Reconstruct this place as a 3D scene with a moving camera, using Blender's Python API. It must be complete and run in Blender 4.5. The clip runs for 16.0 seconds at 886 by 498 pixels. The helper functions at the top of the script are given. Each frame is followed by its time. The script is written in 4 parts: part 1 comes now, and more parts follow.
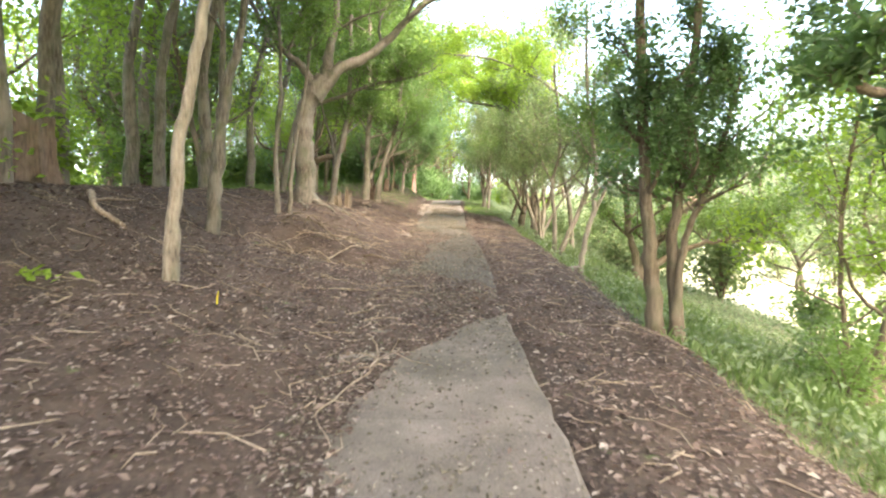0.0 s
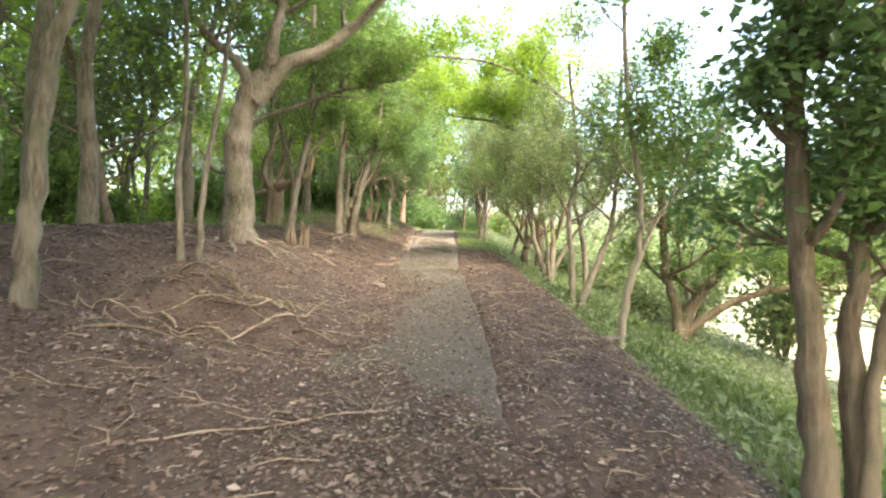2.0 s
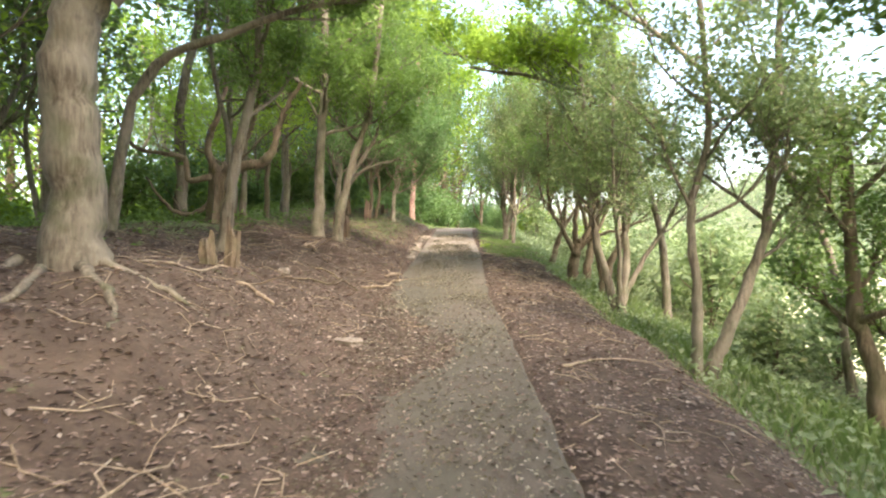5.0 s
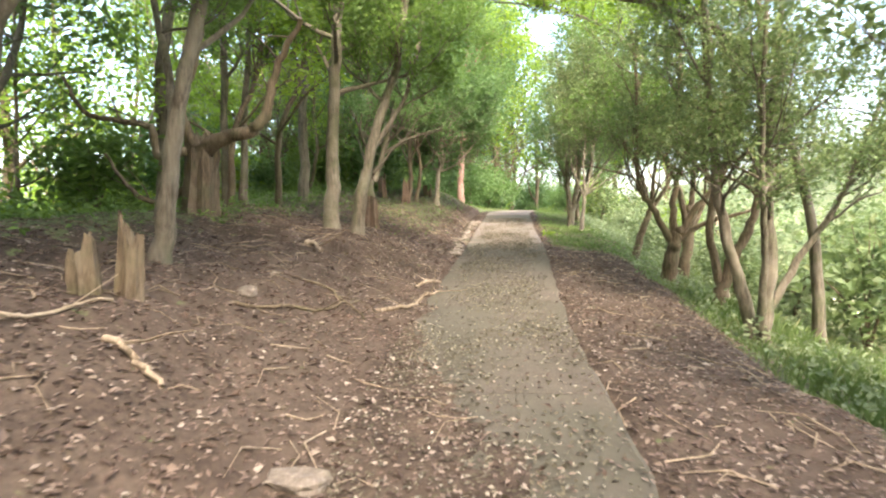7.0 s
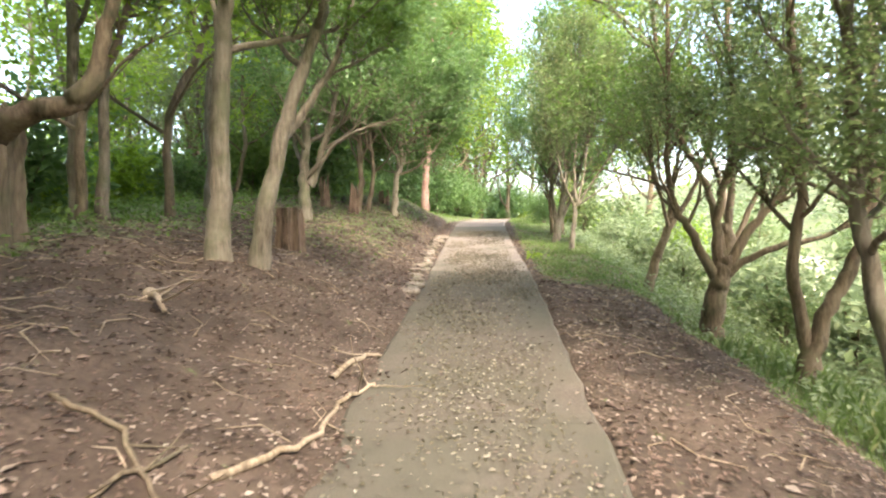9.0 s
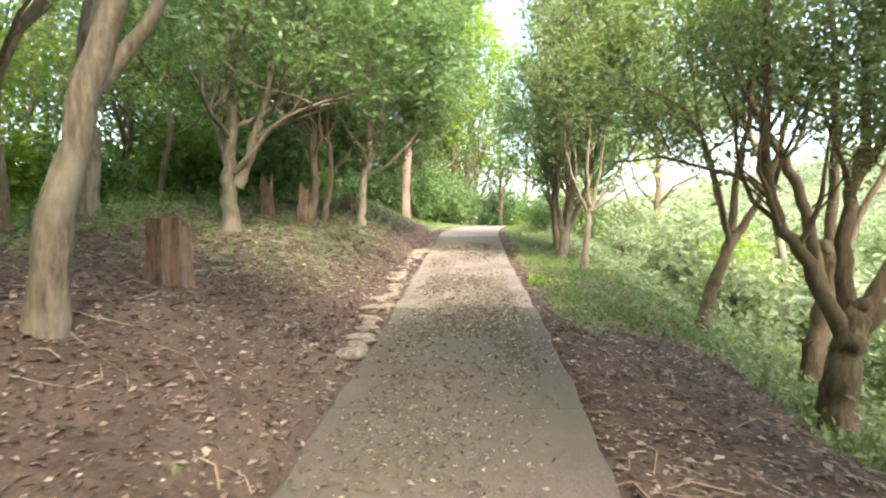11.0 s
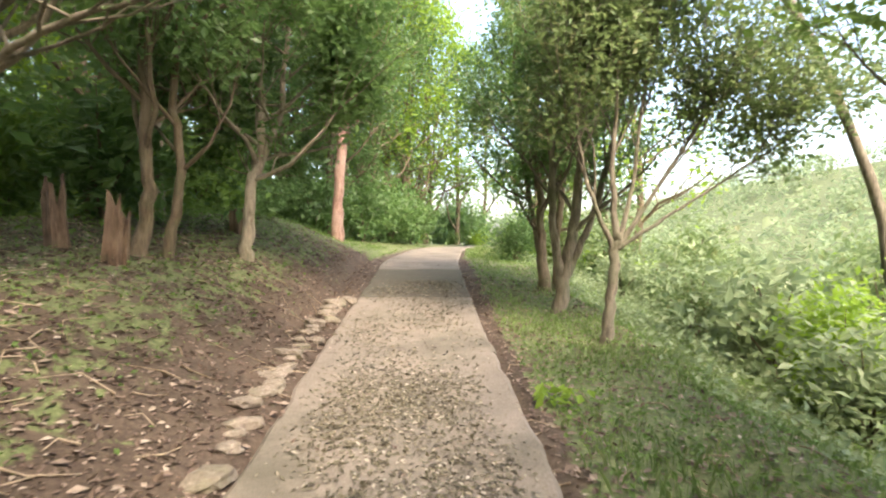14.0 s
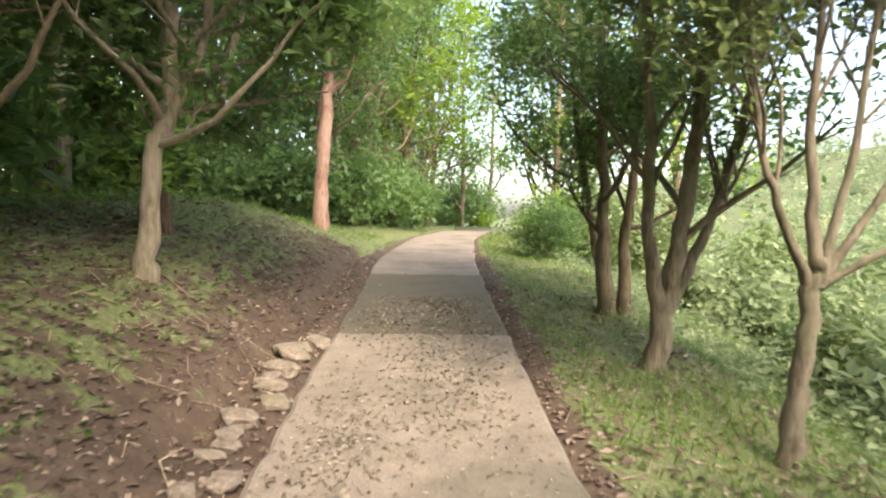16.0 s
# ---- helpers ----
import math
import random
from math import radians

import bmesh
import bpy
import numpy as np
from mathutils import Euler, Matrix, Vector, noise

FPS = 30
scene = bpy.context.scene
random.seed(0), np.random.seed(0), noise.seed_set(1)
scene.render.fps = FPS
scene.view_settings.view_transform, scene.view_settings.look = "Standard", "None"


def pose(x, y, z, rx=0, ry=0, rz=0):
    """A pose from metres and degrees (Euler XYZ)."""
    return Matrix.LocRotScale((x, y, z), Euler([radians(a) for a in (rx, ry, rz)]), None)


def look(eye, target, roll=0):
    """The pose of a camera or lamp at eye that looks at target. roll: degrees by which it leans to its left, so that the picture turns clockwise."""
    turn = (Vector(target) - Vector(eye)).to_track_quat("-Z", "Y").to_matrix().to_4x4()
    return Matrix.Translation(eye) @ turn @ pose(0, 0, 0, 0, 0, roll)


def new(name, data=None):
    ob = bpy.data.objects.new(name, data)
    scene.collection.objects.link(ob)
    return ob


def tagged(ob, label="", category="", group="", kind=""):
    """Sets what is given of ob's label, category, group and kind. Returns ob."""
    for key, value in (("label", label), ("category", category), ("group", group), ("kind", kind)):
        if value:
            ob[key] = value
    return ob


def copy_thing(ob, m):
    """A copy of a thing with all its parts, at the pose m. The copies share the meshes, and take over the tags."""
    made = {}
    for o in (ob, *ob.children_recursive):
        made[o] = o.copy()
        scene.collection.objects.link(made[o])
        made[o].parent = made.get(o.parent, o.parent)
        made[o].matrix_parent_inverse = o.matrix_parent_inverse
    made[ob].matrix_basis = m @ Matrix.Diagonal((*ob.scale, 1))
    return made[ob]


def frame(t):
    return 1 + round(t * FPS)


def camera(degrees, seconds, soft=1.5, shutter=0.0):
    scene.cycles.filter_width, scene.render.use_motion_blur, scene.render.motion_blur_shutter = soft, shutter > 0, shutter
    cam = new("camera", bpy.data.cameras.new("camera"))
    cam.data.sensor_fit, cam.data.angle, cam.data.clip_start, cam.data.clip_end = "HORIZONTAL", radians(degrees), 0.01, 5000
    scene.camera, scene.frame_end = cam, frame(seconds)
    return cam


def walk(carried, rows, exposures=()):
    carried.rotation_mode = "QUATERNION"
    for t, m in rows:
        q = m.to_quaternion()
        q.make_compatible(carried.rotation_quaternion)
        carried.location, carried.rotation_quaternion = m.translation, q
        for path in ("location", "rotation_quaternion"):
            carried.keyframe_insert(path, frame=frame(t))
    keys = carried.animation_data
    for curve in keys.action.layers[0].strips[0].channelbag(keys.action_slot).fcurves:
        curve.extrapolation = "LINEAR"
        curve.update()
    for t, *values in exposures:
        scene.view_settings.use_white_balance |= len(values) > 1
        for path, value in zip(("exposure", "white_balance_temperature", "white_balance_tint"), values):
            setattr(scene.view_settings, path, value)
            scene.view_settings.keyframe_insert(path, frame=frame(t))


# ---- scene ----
cam = camera(73.5, 16.0, soft=2.1, shutter=0.3)
METRES, EYE, TILT, LEAN, TURN = 26.0, 1.42, -3.0, 0.0, 0.0
ROWS = [
    (0.0, 0.0, 0.0, 0.0, -0.0, 0.0, 0.0),
    (0.5, 0.0041, 0.0344, 0.0052, 0.84, 2.19, 1.24),
    (1.0, 0.0065, 0.0703, 0.0092, 0.93, 4.96, 0.03),
    (1.5, 0.009, 0.1039, 0.014, -0.5, 3.29, 0.16),
    (2.0, 0.0096, 0.1368, 0.0186, -0.34, 2.59, 0.17),
    (2.5, 0.0112, 0.1706, 0.0225, -1.85, 2.39, 1.62),
    (3.0, 0.0098, 0.2031, 0.0267, -1.64, 2.65, 0.93),
    (3.5, 0.009, 0.2341, 0.0299, -0.71, 2.71, 0.58),
    (4.0, 0.0054, 0.2672, 0.0336, 0.37, 2.4, -0.25),
    (6.5, 0.0062, 0.4264, 0.0488, 3.18, 1.73, 2.03),
    (7.0, 0.0028, 0.4581, 0.0533, 6.04, 0.21, 0.45),
    (7.5, 0.0017, 0.4907, 0.0581, 4.58, 2.04, 1.02),
    (8.0, -0.0012, 0.5235, 0.0618, 4.3, 1.79, 0.63),
    (8.5, -0.0008, 0.5559, 0.0653, 3.0, 1.31, 0.67),
    (9.0, -0.0022, 0.5866, 0.0701, 2.89, 0.56, 0.17),
    (11.5, 0.0032, 0.7308, 0.0843, 1.82, 1.09, 0.1),
    (12.0, 0.0028, 0.7588, 0.0882, 1.55, 1.24, -0.84),
    (12.5, 0.0054, 0.7865, 0.0919, -0.34, 1.77, 0.51),
    (13.0, 0.0054, 0.8147, 0.0953, -0.59, 2.07, -0.23),
    (13.5, 0.0074, 0.8431, 0.0999, -1.71, 2.49, 0.1),
    (14.0, 0.0069, 0.8721, 0.103, -2.25, 2.22, -0.01),
    (14.5, 0.0072, 0.9014, 0.1068, -3.18, 1.12, 1.43),
    (15.0, 0.0044, 0.9316, 0.1106, -2.21, 0.47, 0.53),
    (15.5, 0.0043, 0.9604, 0.1148, -2.17, -0.63, -0.12),
    (16.0, 0.0023, 0.9905, 0.1201, -2.38, -0.11, -0.99),
]
walk(cam, [(t, pose(0, 0, EYE, TILT, LEAN, TURN) @ pose(METRES * x, METRES * y, METRES * z, 90 + pitch, roll, yaw)) for t, x, y, z, yaw, pitch, roll in ROWS],
     exposures=[(t, e, k, 11) for t, e, k in ((0.0, 3.45, 7000), (1.0, 3.42, 7100), (2.5, 3.22, 7100), (4.0, 2.98, 7050), (6.5, 3.08, 6850), (9.0, 3.15, 6850), (11.5, 3.17, 6800), (12.5, 3.15, 6800), (14.0, 2.7, 7050), (16.0, 2.56, 7150))])

# ---- world and sun ----
SUN_EL, SUN_AZ = 50.0, 158.0
world = bpy.data.worlds.new("sky")
scene.world = world
world.use_nodes = True
wn = world.node_tree.nodes
sky = wn.new("ShaderNodeTexSky")
sky.sky_type = "NISHITA"
sky.sun_disc = False
sky.sun_elevation, sky.sun_rotation = radians(SUN_EL), radians(SUN_AZ)
sky.air_density, sky.dust_density = 1.0, 4.0
wn["Background"].inputs["Strength"].default_value = 0.15
world.node_tree.links.new(sky.outputs["Color"], wn["Background"].inputs["Color"])
sun = new("sun", bpy.data.lights.new("sun", "SUN"))
sun.data.energy, sun.data.angle, sun.data.color = 1.0, radians(20), (1.0, 0.95, 0.84)
_az, _el = radians(SUN_AZ), radians(SUN_EL)
sun.matrix_world = look((0, 0, 30), (-math.sin(_az) * math.cos(_el), -math.cos(_az) * math.cos(_el), 30 - math.sin(_el)))


# ---- materials ----
def material(name, rough=0.8):
    m = bpy.data.materials.new(name)
    m.use_nodes = True
    b = m.node_tree.nodes["Principled BSDF"]
    b.inputs["Roughness"].default_value = rough
    b.inputs["Specular IOR Level"].default_value = 0.3
    return m, m.node_tree.nodes, m.node_tree.links, b


def ramp(nodes, links, fac, stops):
    r = nodes.new("ShaderNodeValToRGB")
    e = r.color_ramp.elements
    while len(e) < len(stops):
        e.new(0.5)
    for k, (p, c) in enumerate(stops):
        e[k].position, e[k].color = p, (*c, 1)
    links.new(fac, r.inputs["Fac"])
    return r.outputs["Color"]


def noisy(nodes, links, scale, detail=4.0, rough=0.55, vec=None, stretch=None):
    n = nodes.new("ShaderNodeTexNoise")
    n.inputs["Scale"].default_value, n.inputs["Detail"].default_value, n.inputs["Roughness"].default_value = scale, detail, rough
    if vec is None:
        vec = nodes.new("ShaderNodeNewGeometry").outputs["Position"]
    if stretch:
        mp = nodes.new("ShaderNodeMapping")
        mp.inputs["Scale"].default_value = stretch
        links.new(vec, mp.inputs["Vector"])
        vec = mp.outputs["Vector"]
    links.new(vec, n.inputs["Vector"])
    return n.outputs["Fac"]


def mixed(nodes, links, fac, a, b, mode="MIX"):
    m = nodes.new("ShaderNodeMix")
    m.data_type, m.blend_type = "RGBA", mode
    for sock, v in ((m.inputs[0], fac), (m.inputs[6], a), (m.inputs[7], b)):
        if isinstance(v, bpy.types.NodeSocket):
            links.new(v, sock)
        elif isinstance(v, (int, float)):
            sock.default_value = v
        else:
            sock.default_value = (*v, 1)
    return m.outputs[2]


def bumped(nodes, links, bsdf, fac, strength=0.4, dist=0.01):
    b = nodes.new("ShaderNodeBump")
    b.inputs["Strength"].default_value, b.inputs["Distance"].default_value = strength, dist
    links.new(fac, b.inputs["Height"])
    links.new(b.outputs["Normal"], bsdf.inputs["Normal"])


def bark(name, dark, mid, light, moss=0.0):
    m, n, l, b = material(name, 0.9)
    crack = noisy(n, l, 9.0, 6.0, 0.65, stretch=(3.0, 3.0, 0.55))
    patch = noisy(n, l, 2.2, 3.0)
    c = ramp(n, l, crack, [(0.3, dark), (0.5, mid), (0.72, light)])
    c2 = mixed(n, l, ramp(n, l, patch, [(0.42, (0, 0, 0)), (0.62, (0.55, 0.55, 0.55))]), c, light)
    if moss:
        c2 = mixed(n, l, ramp(n, l, noisy(n, l, 3.1, 4.0), [(0.5, (0, 0, 0)), (0.66, (moss, moss, moss))]), c2, (0.07, 0.085, 0.035))
    l.new(c2, b.inputs["Base Color"])
    bumped(n, l, b, crack, 0.8, 0.02)
    return m


def leafy(name, stops, through_col, gloss=0.42, trans=0.45):
    """Leaves: colour varies from leaf to leaf, and light shines through them."""
    m, n, l, b = material(name, gloss)
    g = n.new("ShaderNodeNewGeometry")
    rnd = g.outputs["Random Per Island"]
    col = ramp(n, l, rnd, stops)
    col = mixed(n, l, ramp(n, l, noisy(n, l, 0.9, 2.0), [(0.35, (0, 0, 0)), (0.7, (0.45, 0.45, 0.45))]), col, through_col)
    l.new(col, b.inputs["Base Color"])
    t = n.new("ShaderNodeBsdfTranslucent")
    l.new(mixed(n, l, 0.6, col, through_col), t.inputs["Color"])
    mx = n.new("ShaderNodeMixShader")
    mx.inputs[0].default_value = trans
    l.new(b.outputs[0], mx.inputs[1])
    l.new(t.outputs[0], mx.inputs[2])
    l.new(mx.outputs[0], n["Material Output"].inputs["Surface"])
    return m


BARK_GREY = bark("bark_grey", (0.048, 0.038, 0.027), (0.135, 0.11, 0.08), (0.24, 0.205, 0.155), 0.5)
BARK_PALE = bark("bark_pale", (0.09, 0.07, 0.05), (0.22, 0.178, 0.13), (0.35, 0.295, 0.225), 0.3)
BARK_BROWN = bark("bark_brown", (0.045, 0.032, 0.021), (0.125, 0.09, 0.058), (0.22, 0.17, 0.115), 0.35)
BARK_RED = bark("bark_red", (0.11, 0.058, 0.042), (0.26, 0.152, 0.115), (0.37, 0.25, 0.2))
DEADWOOD = bark("deadwood", (0.1, 0.07, 0.045), (0.25, 0.185, 0.125), (0.42, 0.335, 0.25))
ROTTEN = bark("rotten_wood", (0.04, 0.024, 0.016), (0.125, 0.078, 0.052), (0.24, 0.165, 0.115), 0.3)
LEAF_MID = leafy("leaf_mid", [(0.0, (0.045, 0.085, 0.025)), (0.5, (0.075, 0.135, 0.04)), (1.0, (0.13, 0.2, 0.07))], (0.26, 0.38, 0.08), 0.42, 0.5)
LEAF_DARK = leafy("leaf_dark", [(0.0, (0.042, 0.082, 0.034)), (0.5, (0.075, 0.135, 0.055)), (1.0, (0.13, 0.19, 0.09))], (0.22, 0.35, 0.1), 0.3, 0.5)
# Paler than the other leaves: distance haze and slope brightness put into the colour.
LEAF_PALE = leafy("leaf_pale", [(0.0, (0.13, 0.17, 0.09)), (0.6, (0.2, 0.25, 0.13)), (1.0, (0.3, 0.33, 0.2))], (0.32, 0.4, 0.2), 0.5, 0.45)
LEAF_BRIGHT = leafy("leaf_bright", [(0.0, (0.07, 0.14, 0.02)), (0.6, (0.12, 0.22, 0.03)), (1.0, (0.2, 0.3, 0.05))], (0.4, 0.55, 0.07), 0.5, 0.58)
LEAF_GREYISH = leafy("leaf_greyish", [(0.0, (0.065, 0.1, 0.045)), (0.6, (0.11, 0.155, 0.07)), (0.9, (0.18, 0.22, 0.11)), (1.0, (0.27, 0.22, 0.12))], (0.26, 0.34, 0.12), 0.42, 0.5)
GRASS = leafy("grass_blades", [(0.0, (0.090, 0.140, 0.045)), (0.6, (0.158, 0.216, 0.081)), (0.88, (0.234, 0.279, 0.126)), (1.0, (0.360, 0.324, 0.198))], (0.270, 0.387, 0.117), 0.55, 0.45)
LITTER = leafy("dead_leaves", [(0.0, (0.07, 0.048, 0.036)), (0.35, (0.11, 0.077, 0.06)), (0.62, (0.175, 0.126, 0.1)), (0.85, (0.29, 0.222, 0.18)), (1.0, (0.46, 0.39, 0.32))], (0.19, 0.125, 0.095), 0.7, 0.2)

DEBRIS = leafy("dry_debris", [(0.0, (0.07, 0.059, 0.042)), (0.4, (0.12, 0.103, 0.072)), (0.75, (0.2, 0.172, 0.128)), (1.0, (0.46, 0.41, 0.34))], (0.17, 0.14, 0.085), 0.8, 0.2)


def ground_material():
    m, n, l, b = material("forest_floor", 0.95)
    fine = noisy(n, l, 26.0, 6.0, 0.7)
    mid = noisy(n, l, 5.0, 5.0, 0.6)
    wide = noisy(n, l, 0.7, 3.0)
    lit = ramp(n, l, fine, [(0.28, (0.032, 0.021, 0.016)), (0.45, (0.072, 0.050, 0.037)), (0.6, (0.110, 0.080, 0.059)), (0.78, (0.187, 0.143, 0.107))])
    soil = ramp(n, l, mid, [(0.3, (0.068, 0.045, 0.031)), (0.7, (0.125, 0.088, 0.064))])
    brown = mixed(n, l, ramp(n, l, wide, [(0.45, (0.15, 0.15, 0.15)), (0.62, (0.65, 0.65, 0.65))]), lit, soil)
    brown = mixed(n, l, 0.8, brown, ramp(n, l, noisy(n, l, 2.3, 4.0, 0.6), [(0.32, (0.5, 0.47, 0.46)), (0.62, (1.0, 1.0, 1.0))]), "MULTIPLY")
    green = ramp(n, l, fine, [(0.3, (0.055, 0.068, 0.027)), (0.55, (0.12, 0.138, 0.058)), (0.75, (0.25, 0.245, 0.135))])
    at = n.new("ShaderNodeAttribute")
    at.attribute_name = "grass"
    add = n.new("ShaderNodeMath")
    add.operation = "MULTIPLY_ADD"
    l.new(mid, add.inputs[0])
    add.inputs[1].default_value = 1.4
    l.new(at.outputs["Fac"], add.inputs[2])
    f = ramp(n, l, add.outputs[0], [(0.92, (0, 0, 0)), (1.2, (1, 1, 1))])
    # Straw-pale turf: the sunlit field's glare is put into this colour.
    glare_straw = ramp(n, l, fine, [(0.3, (0.3, 0.29, 0.15)), (0.55, (0.48, 0.45, 0.28)), (0.75, (0.62, 0.57, 0.4))])
    dry = n.new("ShaderNodeAttribute")
    dry.attribute_name = "dry"
    turf = mixed(n, l, dry.outputs["Fac"], green, glare_straw)
    l.new(mixed(n, l, f, brown, turf), b.inputs["Base Color"])
    bumped(n, l, b, fine, 0.55, 0.018)
    return m


def concrete_material(name, mossy, tone):
    m, n, l, b = material(name, 0.9)
    fine = noisy(n, l, 48.0, 6.0, 0.75, stretch=(1.5, 0.7, 1.0))
    blot = noisy(n, l, 3.0, 6.0, 0.65)
    moss = noisy(n, l, 1.1, 5.0, 0.6)
    info = n.new("ShaderNodeObjectInfo")
    c = ramp(n, l, blot, [(0.3, (0.125, 0.107, 0.085)), (0.5, (0.205, 0.177, 0.142)), (0.72, (0.3, 0.262, 0.215))])
    c = mixed(n, l, 0.35 + 0.3 * mossy, c, ramp(n, l, fine, [(0.3, (0.09, 0.075, 0.058)), (0.7, (0.34, 0.3, 0.25))]))
    add = n.new("ShaderNodeMath")
    add.operation = "MULTIPLY_ADD"
    l.new(info.outputs["Random"], add.inputs[0])
    add.inputs[1].default_value = 0.08
    l.new(moss, add.inputs[2])
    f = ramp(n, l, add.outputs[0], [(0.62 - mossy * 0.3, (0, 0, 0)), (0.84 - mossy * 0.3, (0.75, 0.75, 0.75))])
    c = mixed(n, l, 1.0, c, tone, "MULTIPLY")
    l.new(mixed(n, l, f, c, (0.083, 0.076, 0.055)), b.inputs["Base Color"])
    bumped(n, l, b, fine, 0.5, 0.01)
    return m


def stone_material():
    m, n, l, b = material("kerb_stone", 0.9)
    fine = noisy(n, l, 24.0, 6.0, 0.7)
    c = ramp(n, l, fine, [(0.3, (0.11, 0.085, 0.066)), (0.55, (0.22, 0.178, 0.143)), (0.75, (0.38, 0.325, 0.27))])
    l.new(mixed(n, l, ramp(n, l, noisy(n, l, 3.0, 3.0), [(0.5, (0, 0, 0)), (0.7, (0.6, 0.6, 0.6))]), c, (0.14, 0.13, 0.075)), b.inputs["Base Color"])
    bumped(n, l, b, fine, 0.8, 0.02)
    return m


def plain(name, col, rough=0.6):
    m, n, l, b = material(name, rough)
    l.new(mixed(n, l, noisy(n, l, 20.0), tuple(c * 0.8 for c in col), col), b.inputs["Base Color"])
    return m


FLOOR, STONE = ground_material(), stone_material()
# The second concrete has a darker tone and more olive patches.
CONCRETE, CONCRETE_DARK = concrete_material("path_concrete", 0.35, (0.9, 0.86, 0.87)), concrete_material("dark_concrete", 0.8, (0.5, 0.465, 0.45))
YELLOW = plain("yellow_plastic", (0.55, 0.44, 0.04))


# ---- the lie of the land ----
PATH_Y = [-30, 0, 7, 11, 18, 24, 30, 36, 42, 48, 56, 70]
PATH_X = [-0.1, -0.15, -0.14, 0.0, -0.12, 0.05, 0.08, 0.2, 0.75, 1.9, 4.2, 9.0]
RISE_Y = [-200, -30, 0, 7, 10.6, 15, 19, 24, 28, 31.5, 36, 41, 46, 55, 70, 120, 600]
RISE_Z = [-6, -1.6, -0.03, 0.44, 0.62, 0.96, 1.18, 1.56, 1.84, 2.08, 2.46, 2.6, 2.66, 2.6, 2.3, 2.0, 3.0]
BANK_Y = [-10, 0, 5, 9, 11.5, 14, 16.3, 20, 22, 23.8, 28.5, 31, 34, 37, 41, 50]
BANK_3 = [0.5, 0.5, 0.5, 0.52, 0.8, 0.95, 0.66, 0.64, 0.76, 0.5, 0.84, 0.88, 1.15, 0.62, 0.3, 0.15]
BANK_6 = [1.3, 1.35, 1.4, 1.36, 1.28, 1.2, 1.12, 1.08, 1.06, 0.95, 1.16, 1.18, 1.1, 0.8, 0.5, 0.15]
HALF = 0.82


def smoothstep(a, b, v):
    t = np.clip((v - a) / (b - a), 0, 1)
    return t * t * (3 - 2 * t)


def wobbly(x, y, s=1.0):
    return (np.sin(1.7 * x * s + 0.9 * y * s + 0.4) + np.sin(-1.1 * x * s + 2.3 * y * s + 2.1) + np.sin(3.1 * x * s + 1.9 * y * s) * 0.6
            + np.sin(4.3 * y * s - 2.7 * x * s + 1.0) * 0.4) / 3.0


def curve(y, ys, zs):
    """A smoothed reading of a table."""
    y = np.asarray(y, float)
    return (np.interp(y - 0.8, ys, zs) + 2 * np.interp(y, ys, zs) + np.interp(y + 0.8, ys, zs)) / 4


def centre(y):
    return curve(y, PATH_Y, PATH_X)


def path_z(y):
    return curve(y, RISE_Y, RISE_Z)


COVER_Y = [-10, 0, 5.0, 6.2, 8.2, 9.0, 12, 13.6, 14.4, 15.2, 15.8, 17.5, 19, 21, 60]
COVER_U = [-0.45, -0.38, -0.25, 1.0, 1.0, -0.2, -0.3, -0.1, 0.55, 0.4, -0.35, -0.5, -0.72, -0.9, -0.95]


def height(x, y):
    """The ground's height: path, leafy bank, verge and the slope below it."""
    x, y = np.asarray(x, float), np.asarray(y, float)
    u = x - centre(y)
    base = path_z(y)
    b3, b6 = curve(y, BANK_Y, BANK_3), curve(y, BANK_Y, BANK_6)
    left = b3 * smoothstep(0.75, 3.0, -u) * 0.9 + b3 * 0.1 * smoothstep(0.7, 1.3, -u) + (b6 - b3) * smoothstep(2.8, 4.9, -u) - 1.8 * smoothstep(6, 16, -u) + 9.0 * smoothstep(45, 150, -u)
    edge = 0.25 * wobbly(y * 0.6, y * 0.3)
    ur = u - edge - 0.42 * smoothstep(24, 27, y)
    right = -0.1 * smoothstep(0.9, 2.0, u) - 0.52 * smoothstep(1.9, 3.2, ur) - 1.0 * smoothstep(3.0, 6.0, ur) - 1.8 * smoothstep(5.5, 14, u) - 1.6 * smoothstep(12, 45, u) + 36.0 * smoothstep(45, 170, u)
    z = base + np.where(u < 0, left, right)
    on = 1 - smoothstep(HALF - 0.02, HALF + 0.06, np.abs(u))
    lim = curve(y, COVER_Y, COVER_U) + 0.16 * wobbly(x * 2.2, y * 2.0)
    covered = smoothstep(-0.06, 0.06, lim - u)
    z = z + on * (covered * 0.075 - 0.06)
    z = z + 0.03 * smoothstep(0.8, 1.3, np.abs(u)) * wobbly(x, y, 1.6) + 0.018 * smoothstep(0.8, 1.1, np.abs(u)) * wobbly(x, y, 5.3)
    z = z - 0.12 * smoothstep(27, 30, y) * (1 - smoothstep(40, 42, y)) * (smoothstep(1.02, 1.1, -u) - smoothstep(1.25, 1.35, -u))
    z = z - 0.24 * np.exp(-((x + 2.3) / 0.9) ** 2 - ((y - 9.5) / 0.45) ** 2) + 0.12 * np.exp(-((x + 2.1) / 1.2) ** 2 - ((y - 10.35) / 0.35) ** 2)
    z = z + 0.07 * smoothstep(1.3, 2.2, -u) * (1 - smoothstep(4.5, 6, -u)) * wobbly(x, y, 2.6) * smoothstep(7, 10, y) * (1 - smoothstep(20, 24, y))
    return z


